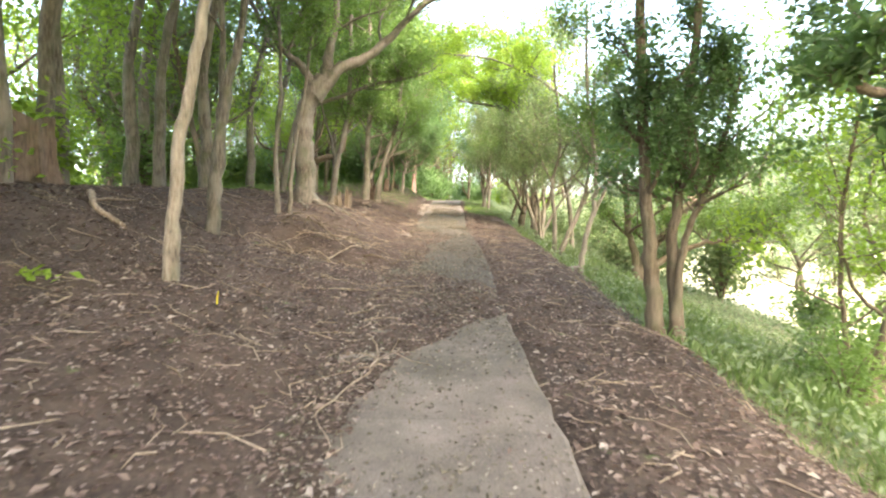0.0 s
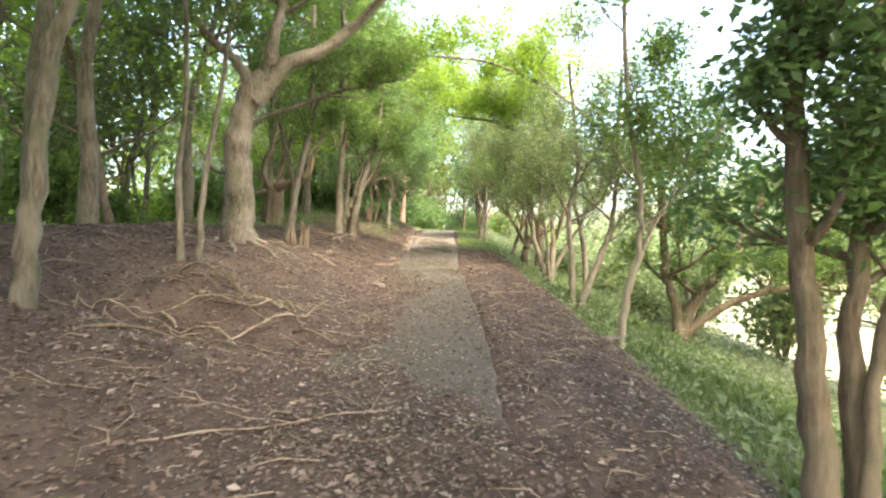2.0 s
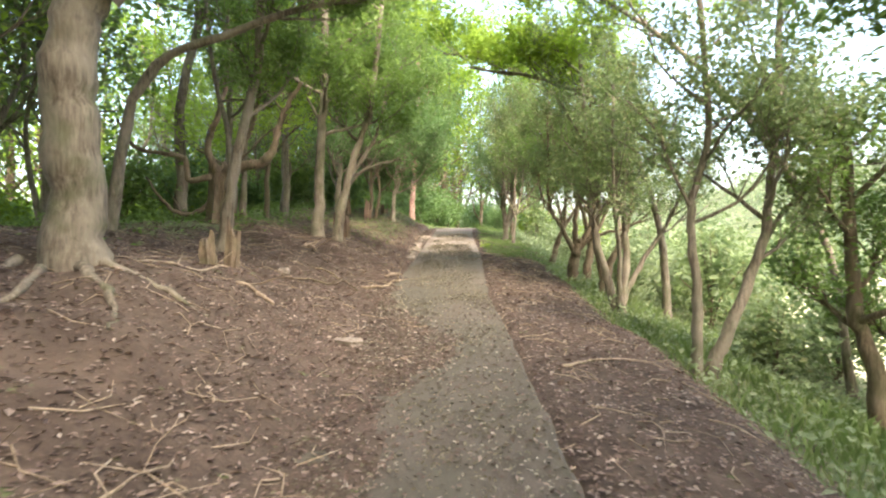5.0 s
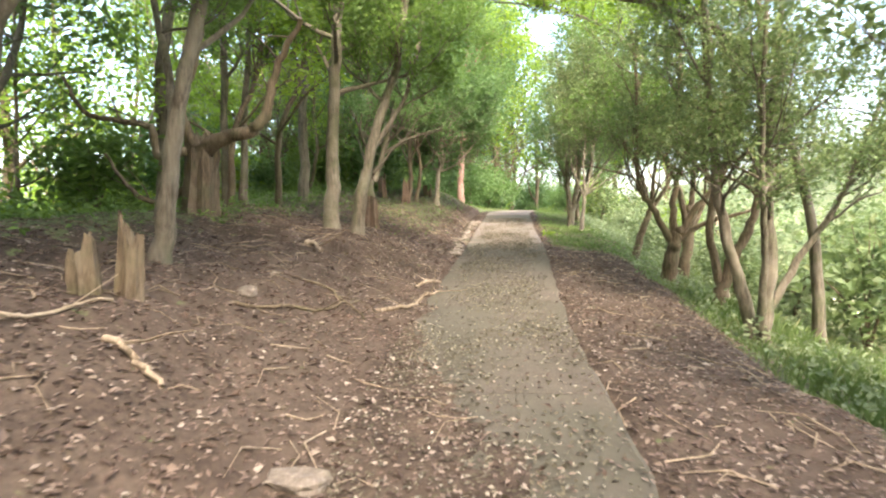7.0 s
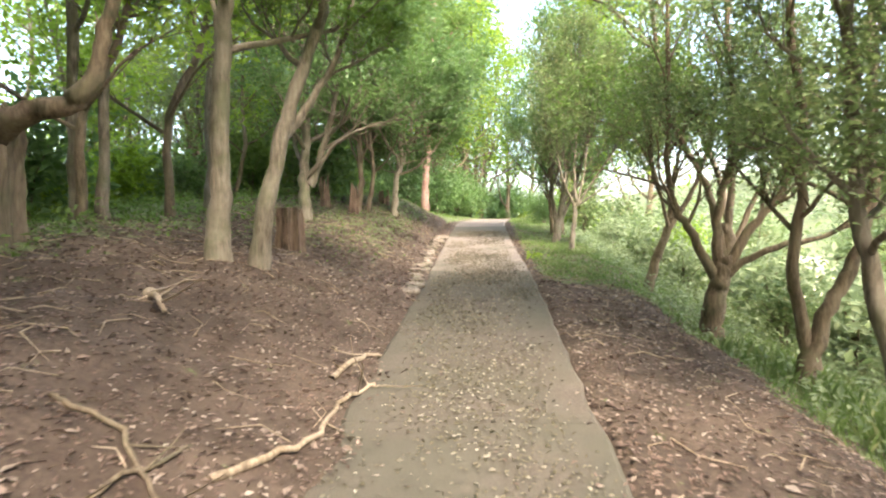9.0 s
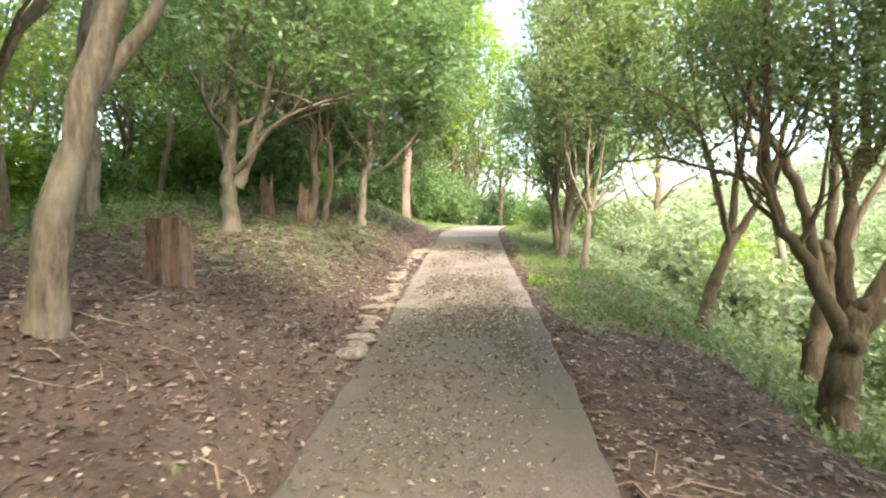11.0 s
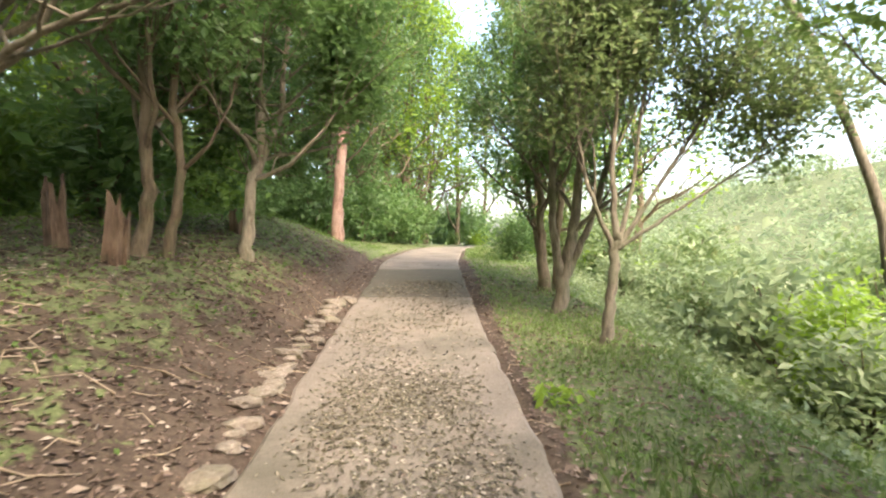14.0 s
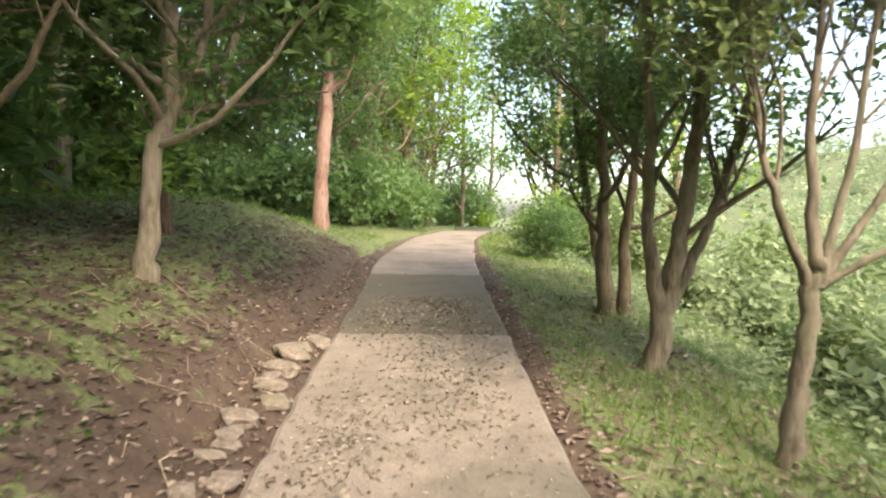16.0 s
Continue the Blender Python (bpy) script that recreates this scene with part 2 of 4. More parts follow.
def grassy(x, y):
    """How far grass takes over from dead leaves."""
    u = x - centre(y)
    g = smoothstep(2.3, 3.2, u) * 0.8
    g = np.maximum(g, smoothstep(0.85, 1.3, u) * smoothstep(23.8, 25.0, y) * (1 - 0.5 * smoothstep(29.5, 31, y)))
    g = np.maximum(g, smoothstep(1.2, 2.0, -u) * smoothstep(22, 28, y) * 0.3)
    g = np.maximum(g, smoothstep(2.0, 2.6, -u) * smoothstep(31.5, 33, y) * 0.9)
    g = np.maximum(g, smoothstep(3.4, 5.5, -u) * smoothstep(13, 19, y) * 0.7)
    g = np.maximum(g, smoothstep(9, 13, -u))
    g = np.maximum(g, smoothstep(4.5, 7, u))
    g = np.maximum(g, smoothstep(HALF, 1.2, np.abs(u)) * smoothstep(35, 39, y))
    return g


# ---- mesh helpers ----
def mesh_np(name, verts, faces, smooth=False):
    """A mesh from arrays; all faces with the same number of corners."""
    me = bpy.data.meshes.new(name)
    verts, faces = np.asarray(verts, np.float32), np.asarray(faces, np.int32)
    k = faces.shape[1]
    me.vertices.add(len(verts))
    me.vertices.foreach_set("co", verts.ravel())
    me.loops.add(faces.size)
    me.loops.foreach_set("vertex_index", faces.ravel())
    me.polygons.add(len(faces))
    me.polygons.foreach_set("loop_start", np.arange(len(faces), dtype=np.int32) * k)
    me.polygons.foreach_set("use_smooth", np.full(len(faces), smooth))
    me.update(calc_edges=True)
    return me


def part_np(name, verts, faces, mat, parent=None, label="", smooth=False):
    ob = new(name, mesh_np(name, verts, faces, smooth))
    ob.data.materials.append(mat)
    if parent:
        ob.parent = parent
    return tagged(ob, label)


def thing(name, at, label, category, group="", kind=""):
    ob = new(name)
    ob.location = at
    return tagged(ob, label, category, group, kind)


def tube(pts, radii, sides):
    """Rings along a line, closed at the end by a point-like ring."""
    pts, radii = np.asarray(pts, float), np.asarray(radii, float)
    t = np.gradient(pts, axis=0)
    t /= np.linalg.norm(t, axis=1)[:, None] + 1e-9
    ref = np.array([0.31, 0.95, 0.05]) if abs(t[:, 2]).mean() > 0.5 else np.array([0.05, 0.1, 1.0])
    a = np.cross(t, ref)
    a /= np.linalg.norm(a, axis=1)[:, None] + 1e-9
    b = np.cross(t, a)
    ang = np.linspace(0, 2 * math.pi, sides, endpoint=False)
    ring = pts[:, None, :] + radii[:, None, None] * (np.cos(ang)[None, :, None] * a[:, None, :] + np.sin(ang)[None, :, None] * b[:, None, :])
    v = ring.reshape(-1, 3)
    n = len(pts)
    i = np.arange(n - 1)[:, None] * sides
    j = np.arange(sides)[None, :]
    jn = (j + 1) % sides
    f = np.stack([i + j, i + jn, i + sides + jn, i + sides + j], -1).reshape(-1, 4)
    return v, f


def joined(pieces):
    vs, fs, o = [], [], 0
    for v, f in pieces:
        vs.append(v)
        fs.append(f + o)
        o += len(v)
    return np.concatenate(vs), np.concatenate(fs)


def spline(ctrl, steps=5):
    """A smooth line through control points (Catmull-Rom)."""
    c = np.asarray(ctrl, float)
    c = np.vstack([2 * c[0] - c[1], c, 2 * c[-1] - c[-2]])
    out = []
    for k in range(1, len(c) - 2):
        for s in np.linspace(0, 1, steps, endpoint=False):
            p0, p1, p2, p3 = c[k - 1:k + 3]
            out.append(0.5 * (2 * p1 + (p2 - p0) * s + (2 * p0 - 5 * p1 + 4 * p2 - p3) * s * s + (3 * p1 - p0 - 3 * p2 + p3) * s ** 3))
    out.append(c[-2])
    return np.array(out)


def leaf_cloud(rng, at, size, flat=0.6, droop=0.0, tilt=0.55):
    """One folded, pointed leaf at each point."""
    n = len(at)
    s = size * rng.uniform(0.65, 1.25, n)[:, None]
    d = rng.normal(size=(n, 3))
    d[:, 2] = d[:, 2] * flat - droop
    d /= np.linalg.norm(d, axis=1)[:, None]
    up = rng.normal(size=(n, 3)) * tilt + np.array([0, 0, 1.0])
    side = np.cross(d, up)
    side /= np.linalg.norm(side, axis=1)[:, None] + 1e-9
    nrm = np.cross(side, d)
    base = at - d * s * 0.5
    mid = at - d * s * 0.04
    v = np.stack([base, mid + side * s * 0.27 + nrm * s * 0.1, at + d * s * 0.5, mid - side * s * 0.27 + nrm * s * 0.1], 1).reshape(-1, 3)
    f = np.arange(n * 4).reshape(-1, 4)
    return v, f


def grow(rng, start, d, length, r, level, top, out, tips, up=0.25, kids=(4, 3)):
    """A branch with its side branches; tips gather where leaves hang."""
    nseg = 6 if level < 2 else 4 if level < 3 else 3
    p, pts = np.array(start, float), [np.array(start, float)]
    d = d / np.linalg.norm(d)
    for k in range(nseg):
        d = d + rng.normal(size=3) * 0.17 + np.array([0, 0, up * 0.3])
        d /= np.linalg.norm(d)
        p = p + d * length / nseg
        pts.append(p)
    pts = np.array(pts)
    rad = np.linspace(r, max(r * 0.3, 0.003), nseg + 1)
    out.append(tube(pts, rad, (6, 5, 3, 3)[min(level, 3)]))
    if level >= top:
        tips.extend(pts[1:])
        return
    tips.append(pts[-1])
    for c in range(kids[min(level - 1, len(kids) - 1)]):
        f = rng.uniform(0.3, 1.0)
        q = pts[int(f * nseg)]
        side = rng.normal(size=3)
        side[2] = abs(side[2]) * 0.6
        side /= np.linalg.norm(side)
        nd = d * 0.75 + side * rng.uniform(0.5, 0.95)
        grow(rng, q, nd, length * rng.uniform(0.5, 0.75), r * (1 - 0.65 * f) * 0.62, level + 1, top, out, tips, up, kids)


def tree(x, y, stems, seed, label, bark_mat=None, leaf=None, limbs=6, reach=1.5, leaves=26, size=0.085, spread=0.17, first=0.45, clear=1.6,
         lift=0.5, name="tree", category="tree", group="", sink=0.06, kids=(4, 3), flare=1.25, top=3, bias=(0, 0, 0)):
    """A tree on the ground at x, y. Each stem: its radius at foot and top, and control points from the foot."""
    bark_mat, leaf = bark_mat or BARK_GREY, leaf or LEAF_MID
    rng = np.random.default_rng(seed)
    root = thing(name, (x, y, float(height(x, y))), label, category, group)
    tips = []
    for r0, r1, ctrl in stems:
        ctrl = [(c[0], c[1], c[2] - (sink if k == 0 else 0)) for k, c in enumerate(ctrl)]
        line = spline(ctrl, 6)
        n = len(line)
        line[1:-1] += rng.normal(size=(n - 2, 3)) * min(r0, 0.12) * 0.14
        f = np.linspace(0, 1, n)
        rad = (r0 + (r1 - r0) * f ** 0.8) * 0.86
        rad *= 1 + (flare - 1) * np.exp(-f * n / 1.6)
        rad *= 1 + rng.normal(size=n) * 0.05
        v, fc = tube(line, rad, 12)
        part_np("trunk", v, fc, bark_mat, root, smooth=True)
        seg = np.linalg.norm(np.diff(line, axis=0), axis=1).sum()
        for k in range(limbs):
            g = first + (1 - first) * (k + rng.uniform(0.2, 1.0)) / limbs
            i = min(int(g * (n - 1)), n - 1)
            if line[i][2] < clear * 0.8:
                continue
            d0 = line[min(i + 1, n - 1)] - line[max(i - 1, 0)]
            d0 /= np.linalg.norm(d0)
            az = k * 2.4 + rng.uniform(-0.5, 0.5)
            side = np.array([math.cos(az), math.sin(az), 0]) + np.array(bias)
            d = d0 * lift + side * 0.8
            out = []
            grow(rng, line[i], d, reach * rng.uniform(0.7, 1.2) * (1.1 - 0.35 * g), rad[i] * 0.55, 1, top, out, tips, kids=kids)
            v, fc = joined(out)
            part_np("limb", v, fc, bark_mat, root, smooth=True)
    tips = np.array(tips)
    tips = tips[tips[:, 2] > clear]
    tips = tips[rng.uniform(size=len(tips)) < 0.58]
    if leaves and len(tips):
        at = np.repeat(tips, round(leaves * 1.5), 0)
        at = at + rng.normal(size=at.shape) * spread * 0.72
        v, fc = leaf_cloud(rng, at, size)
        part_np("crown", v, fc, leaf, root)
    return root


# ---- ground ----
def build_ground():
    xs = np.concatenate([-np.geomspace(520, 6.2, 40), np.arange(-6, 5.01, 0.11), np.geomspace(5.2, 520, 44)])
    ys = np.concatenate([-np.geomspace(400, 3, 18), np.arange(-2.8, 46, 0.17), np.geomspace(46.3, 600, 34)])
    gx, gy = np.meshgrid(xs, ys)
    gz = height(gx, gy)
    v = np.stack([gx, gy, gz], -1).reshape(-1, 3)
    w = len(xs)
    i = np.arange(len(ys) - 1)[:, None] * w
    j = np.arange(w - 1)[None, :]
    f = np.stack([i + j, i + j + 1, i + w + j + 1, i + w + j], -1).reshape(-1, 4)
    ob = part_np("ground", v, f, FLOOR, smooth=True)
    a = ob.data.attributes.new("grass", "FLOAT", "POINT")
    a.data.foreach_set("value", grassy(gx, gy).ravel().astype(np.float32))
    # dry marks the field that takes the glare-bright straw colour.
    dry = smoothstep(6.5, 9.0, gx - centre(gy) + 0.8 * wobbly(gx, gy, 0.4)) * (1 - smoothstep(40, 60, gx))
    ob.data.attributes.new("dry", "FLOAT", "POINT").data.foreach_set("value", dry.ravel().astype(np.float32))
    return tagged(ob, "brown woodland floor of fallen leaves with grassy slopes", "ground", kind="structure")


build_ground()


def slab_mesh(y0, y1, rng):
    """One cast length of the path, with worn, slightly broken edges."""
    n = 13
    us = np.array([-HALF, -HALF + 0.03, -0.4, 0.0, 0.4, HALF - 0.03, HALF])
    yy = np.linspace(y0 + 0.0015, y1 - 0.0015, n)
    v = []
    for i, y in enumerate(yy):
        jl, jr = rng.normal() * 0.012, rng.normal() * 0.012
        for k, u in enumerate(us):
            e = -0.018 if k in (0, len(us) - 1) else rng.normal() * 0.003 * (0 < i < n - 1)
            v.append((float(centre(y)) + u + (jl if k < 2 else jr if k > 4 else 0), y, float(path_z(y)) + 0.012 + e))
    w = len(us)
    f = [(i * w + j, i * w + j + 1, (i + 1) * w + j + 1, (i + 1) * w + j) for i in range(n - 1) for j in range(w - 1)]
    m = len(v)
    rim = [j for j in range(w)] + [i * w + w - 1 for i in range(1, n)] + [(n - 1) * w + j for j in range(w - 2, -1, -1)] + [i * w for i in range(n - 2, 0, -1)]
    v += [(v[k][0], v[k][1], v[k][2] - 0.12) for k in rim]
    for k in range(len(rim)):
        k2 = (k + 1) % len(rim)
        f.append((rim[k2], rim[k], m + k, m + k2))
    return v, f


def build_path():
    rng = np.random.default_rng(5)
    path = thing("pavement", (0, 0, 0), "narrow weathered concrete footpath through the wood", "path", kind="structure")
    y = -12.0
    cuts = []
    while y < 60:
        cuts.append(y)
        y += 3.1
    for a, b in zip(cuts, cuts[1:]):
        v, f = slab_mesh(a, b, rng)
        part_np("slab", v, f, CONCRETE_DARK if 6 < a < 24 or 31 < a < 33 else CONCRETE, path)


build_path()


# ---- trees beside the path ----
def build_left_trees():
    tree(-2.66, 5.75, [(0.085, 0.05, [(0, 0, 0), (0.08, 0, 0.9), (0.2, 0.05, 1.8), (0.42, 0.1, 3.0), (0.5, 0.1, 4.6), (0.6, 0, 6.2)])], 11,
         "slender pale leaning tree on the leafy bank", BARK_PALE, limbs=9, first=0.5, clear=3.4, reach=2.5, size=0.12, spread=0.26)
    tree(-3.45, 8.84, [(0.12, 0.05, [(0, 0, 0), (0.12, 0, 1.0), (0.3, 0, 2.2), (0.55, 0.1, 3.6), (0.7, 0.2, 6.4)]),
                       (0.08, 0.04, [(0.02, 0, 0.5), (0.1, 0.1, 1.6), (0.15, 0.2, 3.0), (0.05, 0.3, 6.0)])], 12,
         "twin-stemmed grey tree rooted in the leaf-covered bank", BARK_GREY, limbs=7, first=0.5, clear=3.5, reach=2.3, size=0.12, spread=0.26)
    tree(-3.2, 11.5, [(0.06, 0.03, [(0, 0, 0), (-0.02, 0, 1.2), (0.1, 0, 2.6), (0.0, 0, 5.6)]),
                      (0.055, 0.03, [(0.22, 0.05, 0), (0.3, 0.05, 1.0), (0.5, 0.1, 2.2), (0.9, 0.2, 5.0)])], 13,
         "pair of slim young stems on the bank", BARK_GREY, limbs=4, first=0.55, clear=3.2, reach=1.3)
    tree(-3.2, 13.9, [(0.29, 0.23, [(0, 0, 0), (0.0, 0, 0.8), (-0.05, 0, 1.75), (0.12, 0, 2.4), (0.42, 0.05, 2.85)]),
                      (0.21, 0.06, [(0.22, 0.02, 2.55), (0.85, 0.1, 3.1), (1.5, 0.3, 3.45), (2.3, 0.6, 4.3), (3.1, 0.8, 5.2)]),
                      (0.17, 0.06, [(0.45, 0.05, 2.9), (0.6, 0.0, 3.5), (0.75, 0.1, 4.3), (0.9, 0.3, 6.5)]),
                      (0.14, 0.05, [(0.25, 0.0, 2.6), (-0.05, -0.1, 3.1), (-0.5, -0.3, 3.5), (-1.2, -0.6, 4.6)])], 14,
         "stout old grey tree bending over the path with heavy limbs", BARK_GREY, limbs=5, first=0.5, clear=3.9, reach=1.9, sink=0.1, leaves=20)
    tree(-3.28, 17.4, [(0.115, 0.06, [(0, 0, 0), (0.15, 0, 0.9), (0.32, 0, 1.8), (0.55, 0.1, 3.0), (0.6, 0.2, 5.5)]),
                       (0.06, 0.03, [(0.15, 0, 0.9), (0.0, 0.3, 1.8), (-0.35, 0.6, 3.0), (-0.6, 0.8, 5.0)])], 16,
         "leaning grey tree on the bank beside a snag", BARK_GREY, limbs=5, first=0.45, clear=1.8)
    tree(-2.8, 21.6, [(0.15, 0.08, [(0, 0, 0), (0.02, 0, 1.0), (0.08, 0, 2.2), (0.16, 0, 3.4), (0.2, 0, 6.5)])], 18,
         "straight grey tree at the top of the bank", BARK_GREY, limbs=8, first=0.45, clear=2.6, reach=2.0, size=0.11, spread=0.22)
    tree(-2.42, 21.75, [(0.13, 0.06, [(0, 0, 0), (0.12, 0, 0.8), (0.38, 0.1, 1.8), (0.75, 0.2, 3.1), (1.0, 0.3, 5.6)]),
                       (0.06, 0.03, [(0.3, 0.1, 1.5), (0.6, 0.2, 1.9), (0.9, 0.3, 2.5), (1.1, 0.5, 3.6)])], 19,
         "leaning forked tree at the top of the bank", BARK_GREY, limbs=5, first=0.4, clear=1.9)
    tree(-5.2, 22.8, [(0.1, 0.06, [(0, 0, 0), (0, 0, 1.6), (0.05, 0, 3.4), (0.1, 0, 6.0)]), (0.09, 0.05, [(0.3, 0.1, 0), (0.35, 0.1, 1.6), (0.5, 0.1, 3.4), (0.7, 0.1, 6.0)])], 20,
         "two straight grey stems standing close together", BARK_GREY, limbs=5, first=0.5, clear=2.2)
    tree(-3.4, 27.0, [(0.15, 0.07, [(0, 0, 0), (0.0, 0, 0.9), (0.05, 0, 2.0), (-0.1, 0.1, 5.0)]),
                      (0.1, 0.05, [(0.1, 0.05, 0.7), (0.35, 0.1, 1.3), (0.6, 0.2, 2.4), (0.9, 0.3, 4.5)]),
                      (0.05, 0.015, [(0.1, 0.0, 0.9), (0.8, -0.2, 1.5), (1.5, -0.4, 1.75), (2.1, -0.5, 1.85)])], 21,
         "leafy tree with a low forking trunk", BARK_GREY, LEAF_DARK, limbs=9, first=0.3, clear=1.15, leaves=15, reach=2.1, size=0.11, spread=0.2)
    tree(-2.75, 29.1, [(0.1, 0.05, [(0, 0, 0), (0.1, 0, 0.8), (0.05, 0, 1.8), (0.1, 0, 4.6)]), (0.07, 0.04, [(0.2, 0.2, 0), (0.35, 0.2, 0.9), (0.3, 0.2, 2.0), (0.6, 0.2, 4.4)])], 22,
         "dark slender leafy tree on the bank", BARK_BROWN, LEAF_DARK, limbs=9, first=0.3, clear=1.1, leaves=14, reach=1.9, size=0.11, spread=0.2)
    tree(-2.1, 30.65, [(0.1, 0.06, [(0, 0, 0), (0.05, 0, 0.6), (0.12, 0, 1.15), (0.2, 0.05, 1.6), (0.1, 0.1, 3.2), (0.2, 0.1, 5.0)]),
                       (0.07, 0.03, [(0.12, 0, 1.1), (0.28, 0.0, 1.45), (0.42, 0.1, 1.9), (0.5, 0.2, 2.9), (0.6, 0.2, 4.2)])], 23,
         "pale short-trunked tree with thick forks and overhanging leaves", BARK_PALE, LEAF_DARK, limbs=12, first=0.3, clear=1.15, leaves=32, reach=1.7, size=0.11, spread=0.2, lift=0.25)
    tree(-1.85, 37.4, [(0.17, 0.1, [(0, 0, 0), (0.06, 0, 1.4), (0.2, 0, 3.2), (0.35, 0, 5.5), (0.4, 0, 9.0)])], 24,
         "tall straight reddish trunk at the path's edge", BARK_RED, LEAF_MID, limbs=9, first=0.38, clear=3.0, leaves=24, reach=2.0, size=0.12)


def build_right_trees():
    tree(2.6, 7.15, [(0.13, 0.06, [(0, 0, 0), (-0.08, 0, 1.0), (-0.18, 0, 2.0), (-0.3, 0, 4.6)]),
                     (0.1, 0.05, [(0.28, 0.1, 0), (0.22, 0.1, 1.2), (0.3, 0.1, 2.2), (0.5, 0.1, 4.4)]),
                     (0.06, 0.03, [(0.18, -0.1, 0.3), (0.32, 0, 1.2), (0.6, 0, 1.9), (1.0, 0.1, 3.2)])], 31,
         "twin-trunked tree with a low dense dark-green crown", BARK_BROWN, LEAF_DARK, limbs=8, first=0.4, clear=1.75, leaves=15, reach=0.85, size=0.09, spread=0.15)
    tree(2.65, 11.6, [(0.075, 0.03, [(0, 0, 0), (0.12, 0, 0.6), (0.3, 0, 1.4), (0.32, 0, 2.2), (0.15, 0, 3.4), (0.1, 0, 5.2)]),
                      (0.045, 0.02, [(0.28, 0, 1.2), (0.6, 0.2, 1.7), (1.1, 0.3, 2.3), (1.7, 0.4, 3.2)])], 32,
         "thin leaning tree at the edge of the slope", BARK_PALE, LEAF_MID, limbs=6, first=0.45, clear=2.0, reach=1.3, leaves=14, kids=(5, 4))
    tree(3.0, 15.4, [(0.1, 0.04, [(0, 0, 0), (0.25, 0, 0.6), (0.65, 0.1, 1.5), (0.85, 0.2, 2.5), (0.95, 0.2, 4.8)]),
                      (0.08, 0.035, [(-0.12, 0, 0), (-0.1, 0, 0.9), (-0.18, 0, 1.9), (0.0, 0, 2.8), (-0.15, 0, 4.9)]),
                      (0.05, 0.02, [(0.5, 0.1, 1.2), (0.95, 0.3, 1.8), (1.6, 0.4, 2.4), (2.3, 0.5, 3.0)])], 33,
         "many-stemmed crooked tree leaning over the slope", BARK_GREY, LEAF_GREYISH, limbs=6, first=0.4, clear=1.6, reach=1.4, leaves=14, kids=(5, 4))
    tree(5.2, 15.7, [(0.2, 0.09, [(0, 0, 0), (0.05, 0, 0.5), (0.4, 0, 1.1), (1.0, 0, 1.8), (1.8, 0.1, 3.2)]),
                     (0.15, 0.07, [(0, 0, 0.3), (-0.12, 0, 0.9), (-0.3, 0.1, 1.8), (-0.35, 0.2, 4.0)]),
                     (0.11, 0.05, [(0.1, 0, 0.5), (0.8, -0.1, 0.85), (1.7, -0.2, 1.2), (2.6, -0.3, 1.3), (3.5, -0.3, 2.0)])], 34,
         "stout low-forked tree on the slope below the path", BARK_BROWN, LEAF_MID, limbs=7, first=0.35, clear=1.2, reach=1.5, leaves=17, kids=(5, 4), sink=0.2)
    tree(3.2, 19.7, [(0.11, 0.04, [(0, 0, 0), (-0.2, 0, 0.7), (-0.45, 0, 1.6), (-0.55, 0, 2.6), (-0.7, 0, 4.8)]),
                     (0.1, 0.04, [(0.05, 0, 0.2), (0.15, 0, 1.0), (0.1, 0, 2.2), (0.3, 0, 4.8)]),
                     (0.07, 0.03, [(0.05, 0.1, 0.4), (0.5, 0.1, 1.0), (1.0, 0.1, 1.8), (1.5, 0.2, 3.0)]),
                     (0.06, 0.025, [(0.0, -0.1, 0.4), (-0.1, -0.4, 1.2), (-0.3, -0.8, 2.2), (-0.4, -1.1, 4.0)])], 36,
         "spreading many-branched tree on the edge of the slope", BARK_GREY, LEAF_GREYISH, limbs=10, first=0.35, clear=1.8, size=0.065, reach=1.4, leaves=23, sink=0.2)
    tree(3.3, 21.6, [(0.12, 0.05, [(0, 0, 0), (0.25, 0, 0.7), (0.55, 0, 1.3), (0.7, 0, 2.4), (0.6, 0, 5.0)]),
                     (0.09, 0.04, [(0.15, 0, 0.4), (-0.05, 0, 1.2), (0.0, 0, 2.4), (-0.25, 0, 4.8)])], 37,
         "forked brown tree leaning out over the slope", BARK_BROWN, LEAF_GREYISH, limbs=10, first=0.4, clear=1.9, size=0.065, reach=1.3, leaves=22, sink=0.25)
    tree(3.05, 23.2, [(0.17, 0.12, [(0, 0, 0), (0.02, 0, 0.45), (0.1, 0, 0.85), (0.15, 0, 1.1)]),
                      (0.085, 0.03, [(0.1, 0, 0.8), (-0.25, 0, 1.4), (-0.55, 0, 2.1), (-0.6, 0, 4.4)]),
                      (0.09, 0.03, [(0.1, 0, 0.9), (0.1, 0.1, 1.7), (0.25, 0.1, 2.6), (0.2, 0.2, 5.0)]),
                      (0.09, 0.03, [(0.12, 0, 0.9), (0.5, 0, 1.5), (0.95, 0, 2.1), (1.3, 0, 3.6)]),
                      (0.06, 0.025, [(0.12, 0, 0.9), (0.6, -0.2, 1.2), (1.3, -0.3, 1.4), (2.0, -0.4, 1.9)])], 38,
         "vase-shaped tree with many thin dark branches", BARK_BROWN, LEAF_GREYISH, limbs=10, first=0.4, clear=1.7, size=0.065, reach=1.4, leaves=16, lift=1.2)
